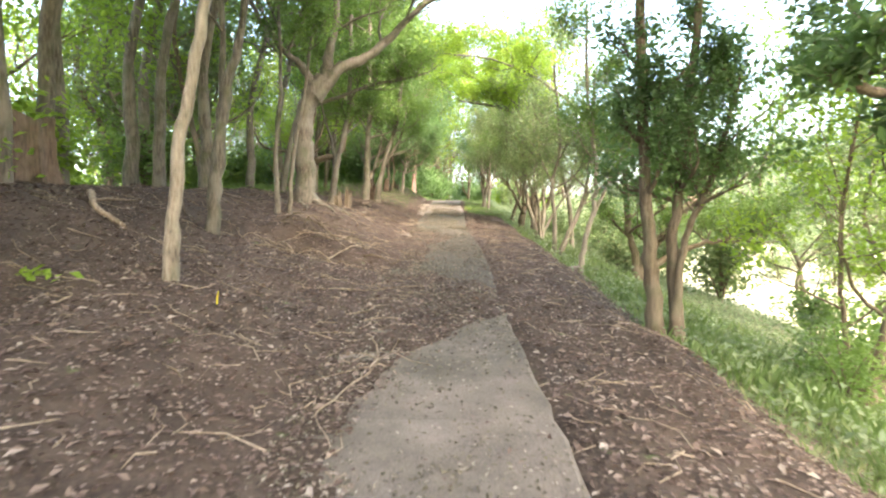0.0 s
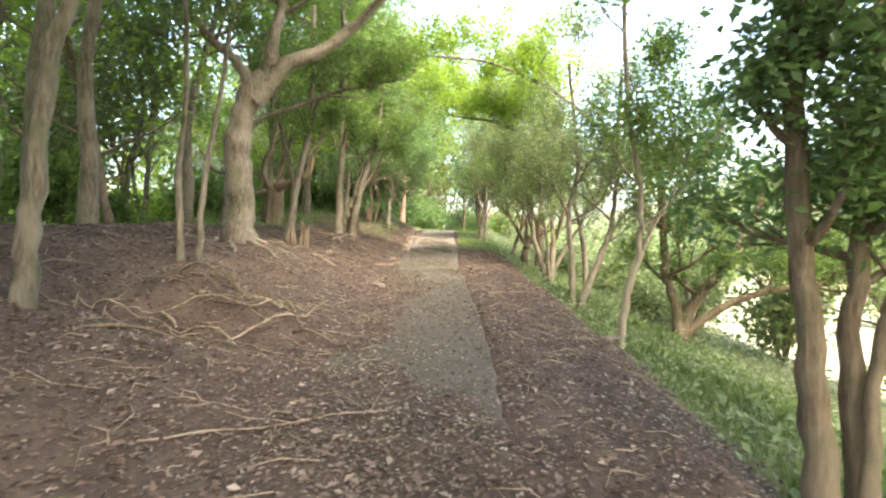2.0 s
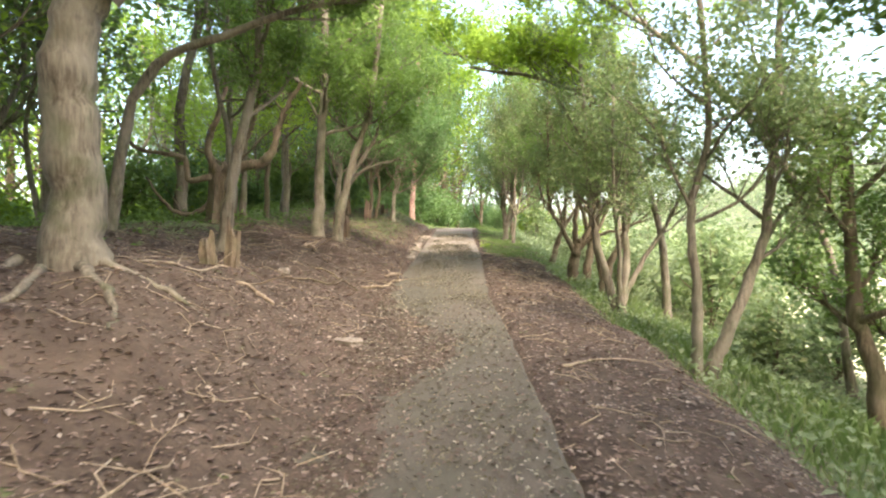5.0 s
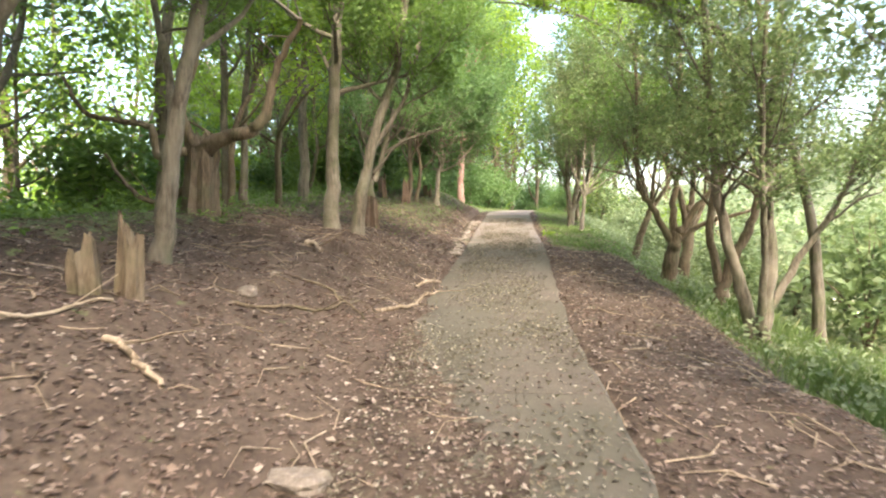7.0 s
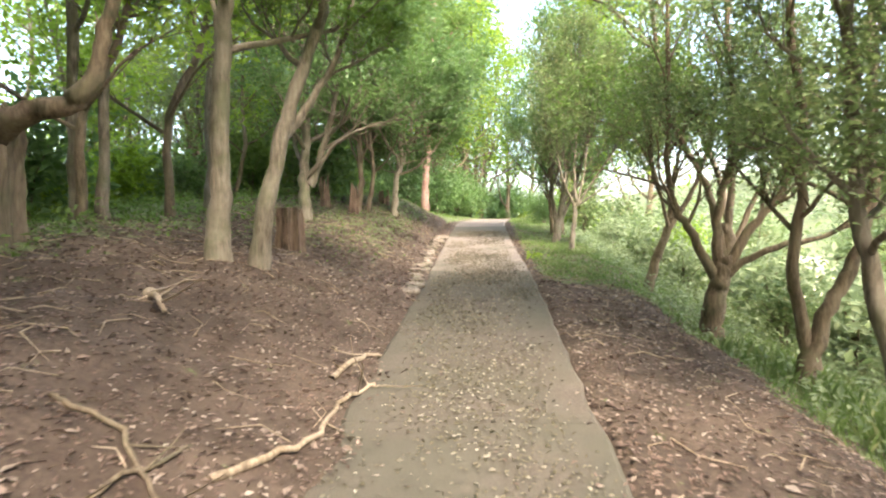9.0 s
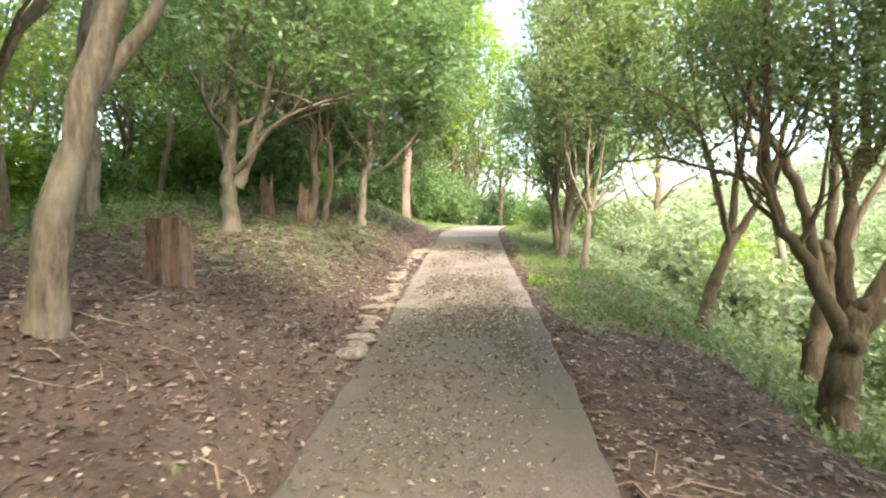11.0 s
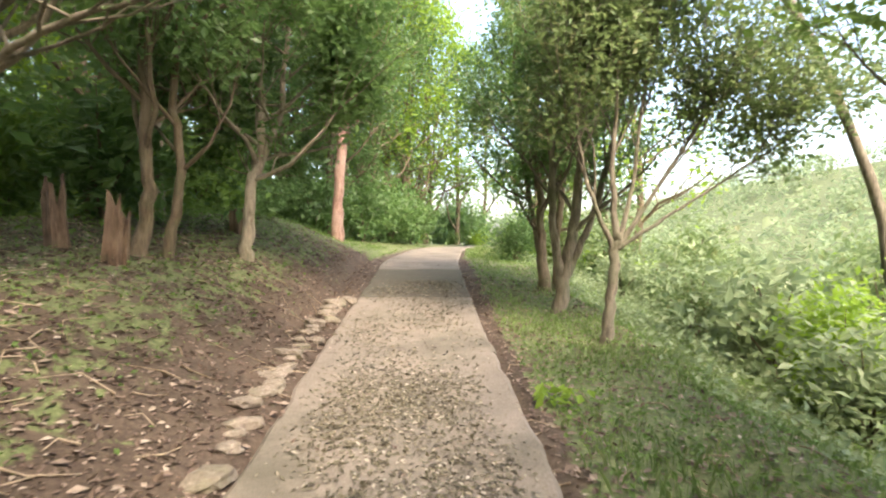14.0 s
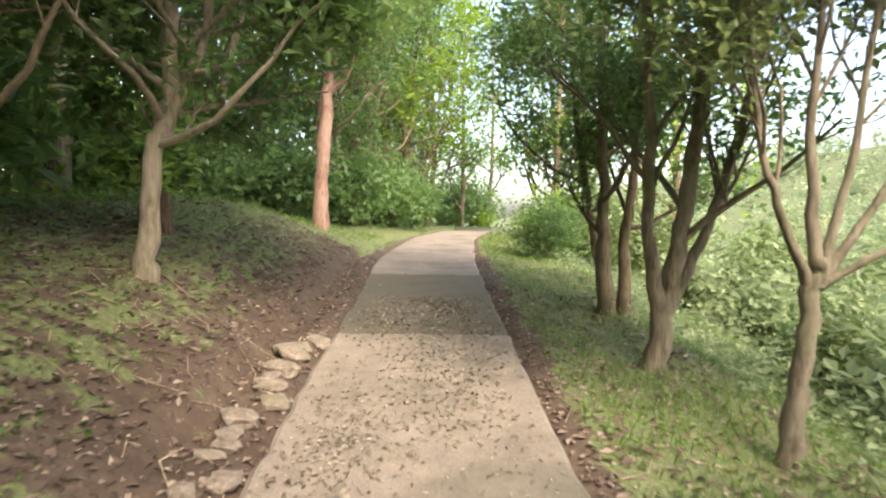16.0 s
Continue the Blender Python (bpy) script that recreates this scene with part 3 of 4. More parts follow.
    tree(2.98, 25.8, [(0.1, 0.075, [(0, 0, 0), (0.15, 0, 0.5), (0.33, 0, 1.0), (0.4, 0, 1.25)]),
                      (0.06, 0.025, [(0.36, 0, 1.1), (0.42, 0, 1.9), (0.6, 0, 2.8), (0.7, 0, 4.6)]),
                      (0.06, 0.025, [(0.38, 0, 1.15), (0.75, 0, 1.7), (1.0, 0, 2.5), (1.2, 0, 4.2)]),
                      (0.04, 0.02, [(0.36, 0, 1.1), (0.2, 0.1, 1.8), (0.0, 0.1, 2.6), (-0.1, 0.2, 4.0)]),
                      (0.035, 0.012, [(0.36, 0, 1.1), (0.0, -0.4, 1.9), (-0.5, -0.9, 2.5), (-1.1, -1.3, 2.7)])], 39,
         "slim leaning tree forking above the grassy edge", BARK_BROWN, LEAF_MID, limbs=6, first=0.45, clear=1.9, reach=1.3, leaves=7)
    tree(2.2, 29.15, [(0.075, 0.06, [(0, 0, 0), (0.06, 0, 0.5), (0.1, 0, 1.0), (0.12, 0, 1.2)]),
                     (0.04, 0.015, [(0.1, 0, 1.05), (-0.12, 0, 1.5), (-0.3, 0, 2.2), (-0.42, 0, 4.0)]),
                     (0.045, 0.015, [(0.12, 0, 1.1), (0.08, 0.05, 1.9), (0.15, 0.1, 2.9), (0.1, 0.1, 4.8)]),
                     (0.036, 0.013, [(0.13, 0, 1.1), (0.3, 0, 1.8), (0.42, 0, 2.8), (0.7, 0, 4.4)]),
                     (0.036, 0.013, [(0.13, 0, 1.1), (0.5, 0, 1.6), (0.95, 0, 2.3), (1.6, 0, 3.4)]),
                     (0.03, 0.01, [(0.13, 0, 1.1), (0.5, -0.1, 1.3), (1.1, -0.2, 1.7), (2.0, -0.3, 2.3)])], 40,
         "slender-trunked tree fanning into many fine twigs", BARK_GREY, LEAF_GREYISH, limbs=11, first=0.4, clear=1.9, reach=1.4, leaves=9, kids=(5, 4), lift=1.5)
    tree(2.08, 30.8, [(0.12, 0.05, [(0, 0, 0), (0.1, 0, 0.7), (0.25, 0, 1.5), (0.35, 0, 2.6), (0.6, 0, 5.0)]),
                       (0.08, 0.035, [(0.05, 0, 0.5), (-0.1, 0, 1.3), (-0.12, 0, 2.4), (-0.3, 0, 4.8)]),
                       (0.07, 0.03, [(0.1, 0, 0.6), (0.4, 0, 1.2), (0.7, 0, 2.2), (1.1, 0, 4.2)])], 41,
         "dense many-stemmed tree beside the path", BARK_GREY, LEAF_DARK, limbs=8, first=0.35, clear=1.2, reach=1.4, leaves=13, lift=1.1)
    tree(2.3, 32.8, [(0.13, 0.05, [(0, 0, 0), (-0.05, 0, 0.8), (-0.1, 0, 1.8), (-0.2, 0, 4.8)]),
                     (0.1, 0.04, [(0.25, 0.1, 0), (0.25, 0.1, 1.0), (0.35, 0.1, 2.2), (0.3, 0.1, 5.0)]),
                     (0.07, 0.03, [(0.1, 0.3, 0), (-0.1, 0.4, 1.2), (-0.3, 0.5, 2.4), (-0.5, 0.6, 4.6)])], 42,
         "thick clump of trunks at the path's edge", BARK_BROWN, LEAF_DARK, limbs=7, first=0.3, clear=1.0, reach=1.4, leaves=19)
    tree(4.6, 6.4, [(0.09, 0.03, [(0, 0, 0), (0.2, 0, 0.9), (0.4, 0.1, 1.7), (0.55, 0.1, 4.0)]), (0.06, 0.03, [(0.1, 0, 0.3), (0.6, 0, 0.9), (1.0, 0, 1.7), (1.3, 0, 3.4)]),
                    (0.05, 0.02, [(0.1, 0.1, 0.2), (-0.1, 0.2, 1.0), (-0.1, 0.3, 2.2), (0.1, 0.3, 3.8)])], 43,
         "crooked thicket tree low on the slope", BARK_BROWN, LEAF_BRIGHT, limbs=7, first=0.3, clear=1.0, reach=1.4, leaves=11)
    tree(3.9, 4.0, [(0.09, 0.03, [(0, 0, 0), (-0.1, -0.1, 1.4), (-0.7, -0.3, 2.6), (-1.75, -0.6, 2.95)]), (0.08, 0.04, [(0, 0, 0.4), (0.2, 0.1, 1.6), (0.1, 0.3, 3.0), (-0.2, 0.5, 4.6)])], 44,
         "dark-leaved tree overhanging the path from the slope", BARK_BROWN, LEAF_DARK, limbs=6, first=0.62, clear=2.2, reach=0.75, leaves=9, size=0.1, spread=0.12)
    tree(4.6, 21.0, [(0.1, 0.03, [(0, 0, 0), (-0.3, -0.1, 2.4), (-1.3, -0.3, 4.3), (-2.6, -0.3, 5.0), (-4.1, -0.2, 5.3)])], 45,
         "arching tree with bright translucent leaves over the path", BARK_GREY, LEAF_BRIGHT, limbs=13, first=0.5, clear=3.6, reach=1.5, leaves=12, size=0.13, spread=0.2)
    tree(3.65, 24.75, [(0.15, 0.1, [(0, 0, 0), (0.15, 0, 0.5), (0.24, 0, 1.1), (0.2, 0, 1.5)]),
                       (0.09, 0.035, [(0.22, 0, 1.2), (0.0, 0, 1.8), (-0.3, 0, 2.5), (-0.7, 0.1, 3.4), (-0.95, 0.1, 5.2)]),
                       (0.08, 0.03, [(0.22, 0, 1.3), (0.3, 0, 2.1), (0.35, 0.1, 3.2), (0.2, 0.1, 5.0)]),
                       (0.06, 0.025, [(0.22, 0, 1.2), (0.6, 0.1, 1.7), (1.0, 0.1, 2.6), (1.2, 0.2, 4.2)])], 48,
         "dark forked tree rooted low on the slope's edge", BARK_BROWN, LEAF_MID, limbs=6, first=0.4, clear=1.9, reach=1.3, leaves=6, kids=(5, 4), sink=0.35)
    tree(6.4, 30.0, [(0.1, 0.03, [(0, 0, 0), (-0.6, 0, 3.4), (-2.4, 0.0, 6.6), (-4.4, 0.2, 8.0), (-6.6, 0.2, 8.4)])], 49,
         "tall slope tree arching with bright leaves over the path", BARK_GREY, LEAF_BRIGHT, limbs=15, first=0.5, clear=5.2, reach=1.8, leaves=18, size=0.12, spread=0.22)
    tree(-4.5, 16.6, [(0.1, 0.03, [(0, 0, 0), (0.5, 0, 2.0), (1.8, 0.1, 2.7), (3.0, 0.2, 3.1), (4.0, 0.3, 3.3)])], 46,
         "arching woodland tree with a bough across the path", BARK_GREY, LEAF_MID, limbs=13, first=0.6, clear=2.4, reach=1.2, leaves=10, size=0.1, spread=0.18)
    tree(6.6, 18.3, [(0.08, 0.025, [(0, 0, 0), (-0.6, 0, 2.8), (-2.6, 0.0, 5.4), (-4.8, 0.0, 6.7), (-6.9, 0.0, 7.0)])], 47,
         "slope tree arching high across the path", BARK_GREY, LEAF_BRIGHT, limbs=15, first=0.5, clear=4.4, reach=1.7, leaves=18, size=0.1, spread=0.18)


build_left_trees()
build_right_trees()


# ---- woodland behind ----
def bush(x, y, w, h, n, leafm, seed, label, size=0.08, group=""):
    """A shrub: stems from one foot and leaves thick towards the outside."""
    rng = np.random.default_rng(seed)
    root = thing("shrub", (x, y, float(height(x, y)) - 0.03), label, "shrub", group)
    ends = []
    for k in range(7):
        az, el = k * 0.9 + rng.uniform(-0.3, 0.3), rng.uniform(0.3, 1.0)
        e = np.array([math.cos(az) * w * 0.8 * (1.1 - el), math.sin(az) * w * 0.8 * (1.1 - el), h * (0.3 + 0.6 * el)])
        line = spline([(0, 0, 0), e * [0.3, 0.3, 0.55], e], 4)
        part_np("stem", *tube(line, np.linspace(0.018, 0.004, len(line)), 4), BARK_BROWN, root, smooth=True)
        ends.extend(line[3:])
    ends = np.array(ends)
    at = ends[rng.integers(len(ends), size=n)] + rng.normal(size=(n, 3)) * [w * 0.22, w * 0.22, h * 0.15]
    at = at[at[:, 2] > 0.02]
    v, f = leaf_cloud(rng, at, size)
    part_np("foliage", v, f, leafm, root)
    return root


bush(2.6, 37.6, 1.1, 1.3, 5000, LEAF_DARK, 301, "low dense dark-green shrub beside the path")
bush(4.9, 29.2, 1.0, 1.5, 3000, LEAF_BRIGHT, 302, "yellow-green leafy shrub on the sunny slope", 0.1)


bush(4.2, 6.1, 0.8, 1.1, 1500, LEAF_MID, 303, "leafy thicket shrub on the shaded slope", 0.07)
bush(4.9, 7.7, 0.9, 1.2, 1500, LEAF_GREYISH, 304, "straggling thicket shrub on the slope", 0.07)


def build_woods():
    rng = np.random.default_rng(77)
    kinds, tall, low = [], [], []
    for k, (leafm, barkm) in enumerate([(LEAF_MID, BARK_GREY), (LEAF_BRIGHT, BARK_BROWN), (LEAF_GREYISH, BARK_GREY), (LEAF_BRIGHT, BARK_PALE)]):
        lean = rng.normal(size=6) * 0.3
        stems = [(0.09, 0.04, [(0, 0, 0), (lean[0], lean[1], 1.6), (lean[0] + lean[2], lean[1] + lean[3], 3.4), (lean[4], lean[5], 6.3)])]
        if k % 2 == 0:
            stems.append((0.06, 0.03, [(0.1, 0, 0.3), (-lean[0] * 1.6 + 0.3, 0.2, 1.6), (-lean[2] * 2, 0.3, 3.0), (-lean[4] * 3, 0.5, 5.4)]))
        kinds.append(tree((-7.6, -9.8, -8.4, -12.0)[k], 5 + 5.5 * k, stems, 200 + k, "young woodland tree with a thin trunk and open crown", barkm, leafm, limbs=9, first=0.25, clear=1.3,
                          reach=1.9, leaves=8, size=0.15, spread=0.33, group="woodland trees"))
    for k, leafm in enumerate((LEAF_MID, LEAF_DARK, LEAF_BRIGHT)):
        lean = rng.normal(size=4) * 0.4
        tall.append(tree((-5.5, 6.0, 0.5)[k], (49, 51, 58)[k], [(0.22, 0.06, [(0, 0, 0), (lean[0], lean[1], 4.0), (lean[2], lean[3], 9.0), (0, 0, 14.0)])], 230 + k,
                         "tall leafy tree at the end of the path", BARK_BROWN, leafm, limbs=14, first=0.12, clear=1.0, reach=3.6, leaves=10, size=0.28, spread=0.55, group="tall woodland trees", kids=(4, 2)))
    for k, leafm in enumerate((LEAF_MID, LEAF_BRIGHT, LEAF_DARK)):
        low.append(bush((-7.0, -9.0, -4.6)[k], (15, 10, 41)[k], 1.5, 1.6, 1450, leafm, 310 + k, "leafy shrub growing under the woodland trees", 0.17, "woodland shrubs"))
    # Added tree, crown mostly out of view, to shade the ground below.
    over = tree(-5.2, 7.0, [(0.13, 0.05, [(0, 0, 0), (0.1, 0, 2.5), (0.7, 0.1, 5.0), (1.5, 0.2, 8.5)])], 260, "added tall tree whose high crown shades path and bank", BARK_GREY, LEAF_MID,
                limbs=16, first=0.48, clear=4.3, reach=3.0, leaves=26, size=0.2, spread=0.5, group="overhanging trees", kids=(4, 2))
    # Added leaning tree: its unseen crown keeps sun off path and bank.
    arch = tree(-6.0, 9.0, [(0.15, 0.05, [(0, 0, 0), (0.2, 0, 3.0), (1.5, 0, 6.0), (3.6, 0.1, 8.4), (5.8, 0.2, 9.8)])], 261, "added leaning tree whose high crown shades the path", BARK_GREY, LEAF_MID,
                limbs=14, first=0.55, clear=6.6, reach=2.8, leaves=20, size=0.17, spread=0.5, group="overhanging trees", kids=(4, 2))
    copy_thing(arch, pose(-6.1, 12.8, float(height(-6.1, 12.8)) - 0.05, 0, 0, -6))
    # More such shading trees, some behind the start and never in view.
    for x, y, turn, s in ((-5.0, 0.8, 15, 1.1), (-4.9, 12.3, -20, 1.15), (-5.7, 17.6, 10, 1.1), (-6.4, 4.2, 25, 1.3), (-6.2, 9.6, -8, 1.3), (-7.4, 14.8, 5, 1.35), (-6.2, 22.4, 0, 1.25), (-4.7, 25.7, 10, 1.1), (-4.6, 33.8, -10, 1.1), (-4.3, 39.0, 5, 1.1), (-4.5, 3.6, 0, 1.2), (-4.2, -1.6, 10, 1.2), (-6.6, 12.6, 5, 1.3), (5.7, 1.8, 178, 1.5), (7.4, 6.6, 185, 1.3), (-3.6, -4.0, 20, 1.1), (3.4, -3.4, 160, 1.15), (-4.2, -9.0, 0, 1.2), (3.6, -9.5, 180, 1.2)):
        c = copy_thing(over, pose(x, y, float(height(x, y)) - 0.05, 0, 0, turn))
        c.scale = (s, s, s)
    # Pale leaf colours carry the brightness of the open slope.
    pale = [bush(5.6, 19.0 + 9 * k, 1.1, 1.0 + 0.4 * k, 1250, m, 320 + k, "shrub on the open slope, bright light in its pale leaves", 0.118, "slope shrubs") for k, m in enumerate((LEAF_PALE, LEAF_GREYISH))]
    spots = []

    def scatter(sources, boxes, gap, smin, smax, sink):
        for x0, x1, y0, y1, n in boxes:
            for _ in range(n):
                for _try in range(30):
                    p = (rng.uniform(x0, x1), rng.uniform(y0, y1))
                    if abs(p[0] - float(centre(p[1]))) > 2.6 and all((p[0] - q[0]) ** 2 + (p[1] - q[1]) ** 2 > gap * gap for q in spots):
                        spots.append(p)
                        src = sources[int(rng.integers(len(sources)))]
                        s = rng.uniform(smin, smax)
                        c = copy_thing(src, pose(*p, float(height(*p)) - sink, 0, 0, rng.uniform(0, 360)))
                        c.scale = (s, s, s * rng.uniform(0.9, 1.1))
                        break

    scatter(pale, ((4.4, 8.5, 24, 42, 24), (4.8, 8.5, 15, 24, 7), (8.5, 24, 24, 60, 24), (9, 24, 0, 24, 5)), 1.1, 0.9, 1.8, 0.05)
    scatter(pale, ((24, 50, 0, 110, 26),), 2.0, 2.0, 3.6, 0.1)
    scatter(kinds, ((-12, -5.0, -1, 24, 14), (-12, -4.6, 24, 46, 11), (8, 10, 9, 25, 3)), 1.7, 0.8, 1.2, 0.05)
    scatter(tall, ((-9, -3, 43, 62, 6), (3.6, 9, 46, 62, 5), (-3.2, 0.6, 49, 57, 4), (-5, 9, 58, 72, 6), (-24, -13, 26, 60, 7)), 2.6, 0.75, 1.1, 0.1)
    scatter(tall[:2], ((-12, -5.0, 29, 46, 9),), 2.0, 0.6, 0.85, 0.1)
    scatter(low[2:] + low[:1], ((-10, -3.9, 29, 50, 30),), 1.1, 0.7, 1.4, 0.04)
    scatter(tall[2:], ((-22, -12, 6, 28, 6),), 2.4, 0.55, 0.8, 0.1)
    scatter(low[1:2], ((-13, -6.2, 8, 30, 14),), 1.0, 0.8, 1.5, 0.04)
    for x, y, turn, s in ((-2.6, 41.6, 20, 0.66), (-4.2, 43.0, 130, 0.75), (-3.0, 45.6, 250, 0.8), (-1.4, 47.2, 75, 0.7), (-5.6, 40.2, 310, 0.7), (-0.6, 50.5, 190, 0.85), (-6.6, 36.4, 160, 0.6)):
        c = copy_thing(tall[1], pose(x, y, float(height(x, y)) - 0.1, 0, 0, turn))
        c.scale = (s, s, s)
    for x, y, turn, s in ((-2.9, 39.9, 20, 1.2), (-1.7, 42.4, 130, 1.3), (-0.9, 45.0, 250, 1.3), (-3.6, 41.8, 75, 1.4), (-4.4, 38.4, 310, 1.2), (-0.2, 47.4, 10, 1.3)):
        c = copy_thing(low[2], pose(x, y, float(height(x, y)) - 0.04, 0, 0, turn))
        c.scale = (s, s, s * 1.15)
    scatter(low, ((-13, -5.2, 2, 27, 20), (3.4, 9, 40, 58, 14), (-4, 0.4, 45, 54, 12), (-8, 12, 58, 70, 18), (6, 10, 4, 16, 2), (-6, -2.4, 40, 48, 8), (-20, -12, 0, 50, 12)), 1.2, 0.6, 1.3, 0.04)
    scatter(low[2:] + low[:1], ((-6, -1.5, 50, 57, 7), (-3, 7, 62, 70, 9)), 0.9, 1.5, 2.4, 0.06)


build_woods()


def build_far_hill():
    """Woods on the hillside across the valley: many clumps of leaves on the slope, distance haze put into their pale
    colour.
    """
    rng = np.random.default_rng(12)
    at = []
    for _ in range(420):
        x, y = rng.uniform(55, 190), rng.uniform(-60, 330)
        z = float(height(x, y))
        r = rng.uniform(2.5, 5.0)
        d = rng.normal(size=(80, 3))
        d /= np.linalg.norm(d, axis=1)[:, None]
        at.append(np.array([x, y, z + r * 1.0]) + d * r * rng.uniform(0.7, 1.1, 80)[:, None] * [1, 1, 1.25])
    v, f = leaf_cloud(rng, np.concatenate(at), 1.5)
    tagged(part_np("far_woods", v, f, LEAF_PALE), "wooded hillside across the valley, haze painted into its leaves", "woods", kind="stuff")
    at = []
    for _ in range(200):
        x, y = rng.uniform(-75, -26), rng.uniform(-40, 120)
        z = float(height(x, y))
        r = rng.uniform(2.0, 4.0)
        d = rng.normal(size=(130, 3))
        d /= np.linalg.norm(d, axis=1)[:, None]
        at.append(np.array([x, y, z + r * 1.1]) + d * r * rng.uniform(0.6, 1.1, 130)[:, None] * [1, 1, 1.5])
    v, f = leaf_cloud(rng, np.concatenate(at), 0.9)
    tagged(part_np("far_woods", v, f, LEAF_BRIGHT), "bright green woods beyond the trees", "woods", kind="stuff")


build_far_hill()


def build_undergrowth():
    """Low plants on the slope and under the trees, grass on verges, dead leaves everywhere else."""
    rng = np.random.default_rng(9)
    x, y = rng.uniform(1.8, 8, 42000), rng.uniform(-1, 46, 42000)
    z = height(x, y)
    keep = rng.uniform(size=len(x)) < smoothstep(2.2, 3.2, x) * (1.1 - smoothstep(6, 10, x))
    x, y, z = x[keep], y[keep], z[keep]
    hgt = np.abs(rng.normal(size=len(x))) * 0.22 * (0.5 + 0.5 * wobbly(x, y, 0.9) ** 2 * 2)
    # Leaf colour lightened to stand for the slope's bright light.
    v, f = leaf_cloud(rng, np.stack([x, y, z + 0.02 + hgt], -1), 0.09)
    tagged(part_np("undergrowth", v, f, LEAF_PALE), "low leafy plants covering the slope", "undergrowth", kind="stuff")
    x, y = rng.uniform(-13, -3.4, 30000), rng.uniform(12, 48, 30000)
    keep = rng.uniform(size=len(x)) < grassy(x, y)
    x, y = x[keep], y[keep]
    hgt = np.abs(rng.normal(size=len(x))) * 0.12
    v, f = leaf_cloud(rng, np.stack([x, y, height(x, y) + 0.02 + hgt], -1), 0.1)
    tagged(part_np("undergrowth", v, f, LEAF_MID), "green ground plants under the woodland trees", "undergrowth", kind="stuff")
    # grass
    x, y = rng.uniform(-6, 6, 230000), rng.uniform(-1, 46, 230000)
    keep = rng.uniform(size=len(x)) < (grassy(x, y) * 1.1 - 0.1) * np.where(x < 0, 0.7, 1.0) * (np.abs(x - centre(y)) > HALF + 0.1)
    x, y = x[keep], y[keep]
    z = height(x, y)
    n = len(x)
    hh = rng.uniform(0.05, 0.17, n) * (0.65 + 0.35 * wobbly(x, y, 1.3))
    hh = np.where(x < 0, hh * 0.5, hh * (1 + 1.3 * smoothstep(2.2, 3.0, x) * (1 - smoothstep(22, 25, y))))
    az = rng.uniform(0, 6.28, n)
    lean = rng.uniform(0.1, 0.6, n) * hh
    wv = np.stack([-np.sin(az), np.cos(az), np.zeros(n)], -1) * 0.0024
    dv = np.stack([np.cos(az), np.sin(az), np.zeros(n)], -1)
    p0 = np.stack([x, y, z - 0.01], -1)
    p1 = p0 + dv * (lean * 0.35)[:, None] + np.array([0, 0, 1.0]) * (hh * 0.65)[:, None]
    p2 = p0 + dv * lean[:, None] + np.array([0, 0, 1.0]) * hh[:, None]
    v = np.stack([p0 - wv, p0 + wv, p1 + wv * 0.8, p2, p1 - wv * 0.8], 1).reshape(-1, 3)
    f = np.arange(n * 5).reshape(-1, 5)
    tagged(part_np("grass", v, f, GRASS), "uncut green grass on the verge and bank", "grass", kind="stuff")
    # creeping leaves among the grass
    x, y = rng.uniform(-5, 4.5, 110000), rng.uniform(20, 40, 110000)
    u = x - centre(y)
    patchy = np.clip(0.5 + 0.35 * wobbly(x, y, 1.7), 0, 1)
    keep = (rng.uniform(size=len(x)) < np.clip(grassy(x, y) * 1.1, 0, 0.75) * patchy) & (np.abs(u) > HALF + 0.12)
    x, y = x[keep], y[keep]
    z = height(x, y) + np.abs(rng.normal(size=len(x))) * 0.035 + 0.008
    v, f = leaf_cloud(rng, np.stack([x, y, z], -1), 0.05, flat=0.35)
    tagged(part_np("ground_cover", v, f, LEAF_MID), "small green creeping leaves mixed with dead ones", "ground cover", kind="stuff")
    # dead leaves
    x, y = rng.uniform(-5.5, 3.4, 160000), rng.uniform(0.8, 36, 160000)
    u = x - centre(y)
    lim = curve(y, COVER_Y, COVER_U) + 0.16 * wobbly(x * 2.2, y * 2.0)
    dens = np.where(np.abs(u) < HALF, np.where(u < lim, 0.9, 0.025 + 0.2 * smoothstep(6.5, 9, y) * (1 - smoothstep(15, 18, y))), 0.95 - 0.7 * grassy(x, y)) * (1.1 - 0.45 * smoothstep(15, 40, y))
    keep = rng.uniform(size=len(x)) < dens
    x, y, u = x[keep], y[keep], u[keep]
    bare = (np.abs(u) < HALF) & (u > curve(y, COVER_Y, COVER_U))
    z = np.where(bare, np.maximum(path_z(y) + 0.016, height(x, y)), height(x, y)) + rng.uniform(0.001, 0.012, len(x))
    v, f = leaf_cloud(rng, np.stack([x, y, z], -1), 0.047, flat=0.15, tilt=0.25)
    n = 140000
    x, y = rng.uniform(-1.0, 1.1, n), np.concatenate([rng.uniform(0.5, 16, n // 3), rng.uniform(16, 33, n - n // 3)])
    u = x - centre(y)
    dens = np.clip(0.5 + 0.6 * wobbly(x * 1.5, y, 1.1), 0.1, 1) * np.where(y > 18, (1 - smoothstep(0.38, 0.82, np.abs(u + 0.12 * wobbly(x, y)))) * (0.5 + 0.7 * smoothstep(22.3, 23.2, y) * (1 - smoothstep(27.0, 28.0, y))), 0.6)
    keep = (rng.uniform(size=n) < dens) & (np.abs(u) < HALF - 0.02)
    x, y = x[keep], y[keep]
    z = np.maximum(path_z(y) + 0.016, height(x, y)) + rng.uniform(0.002, 0.012, len(x))
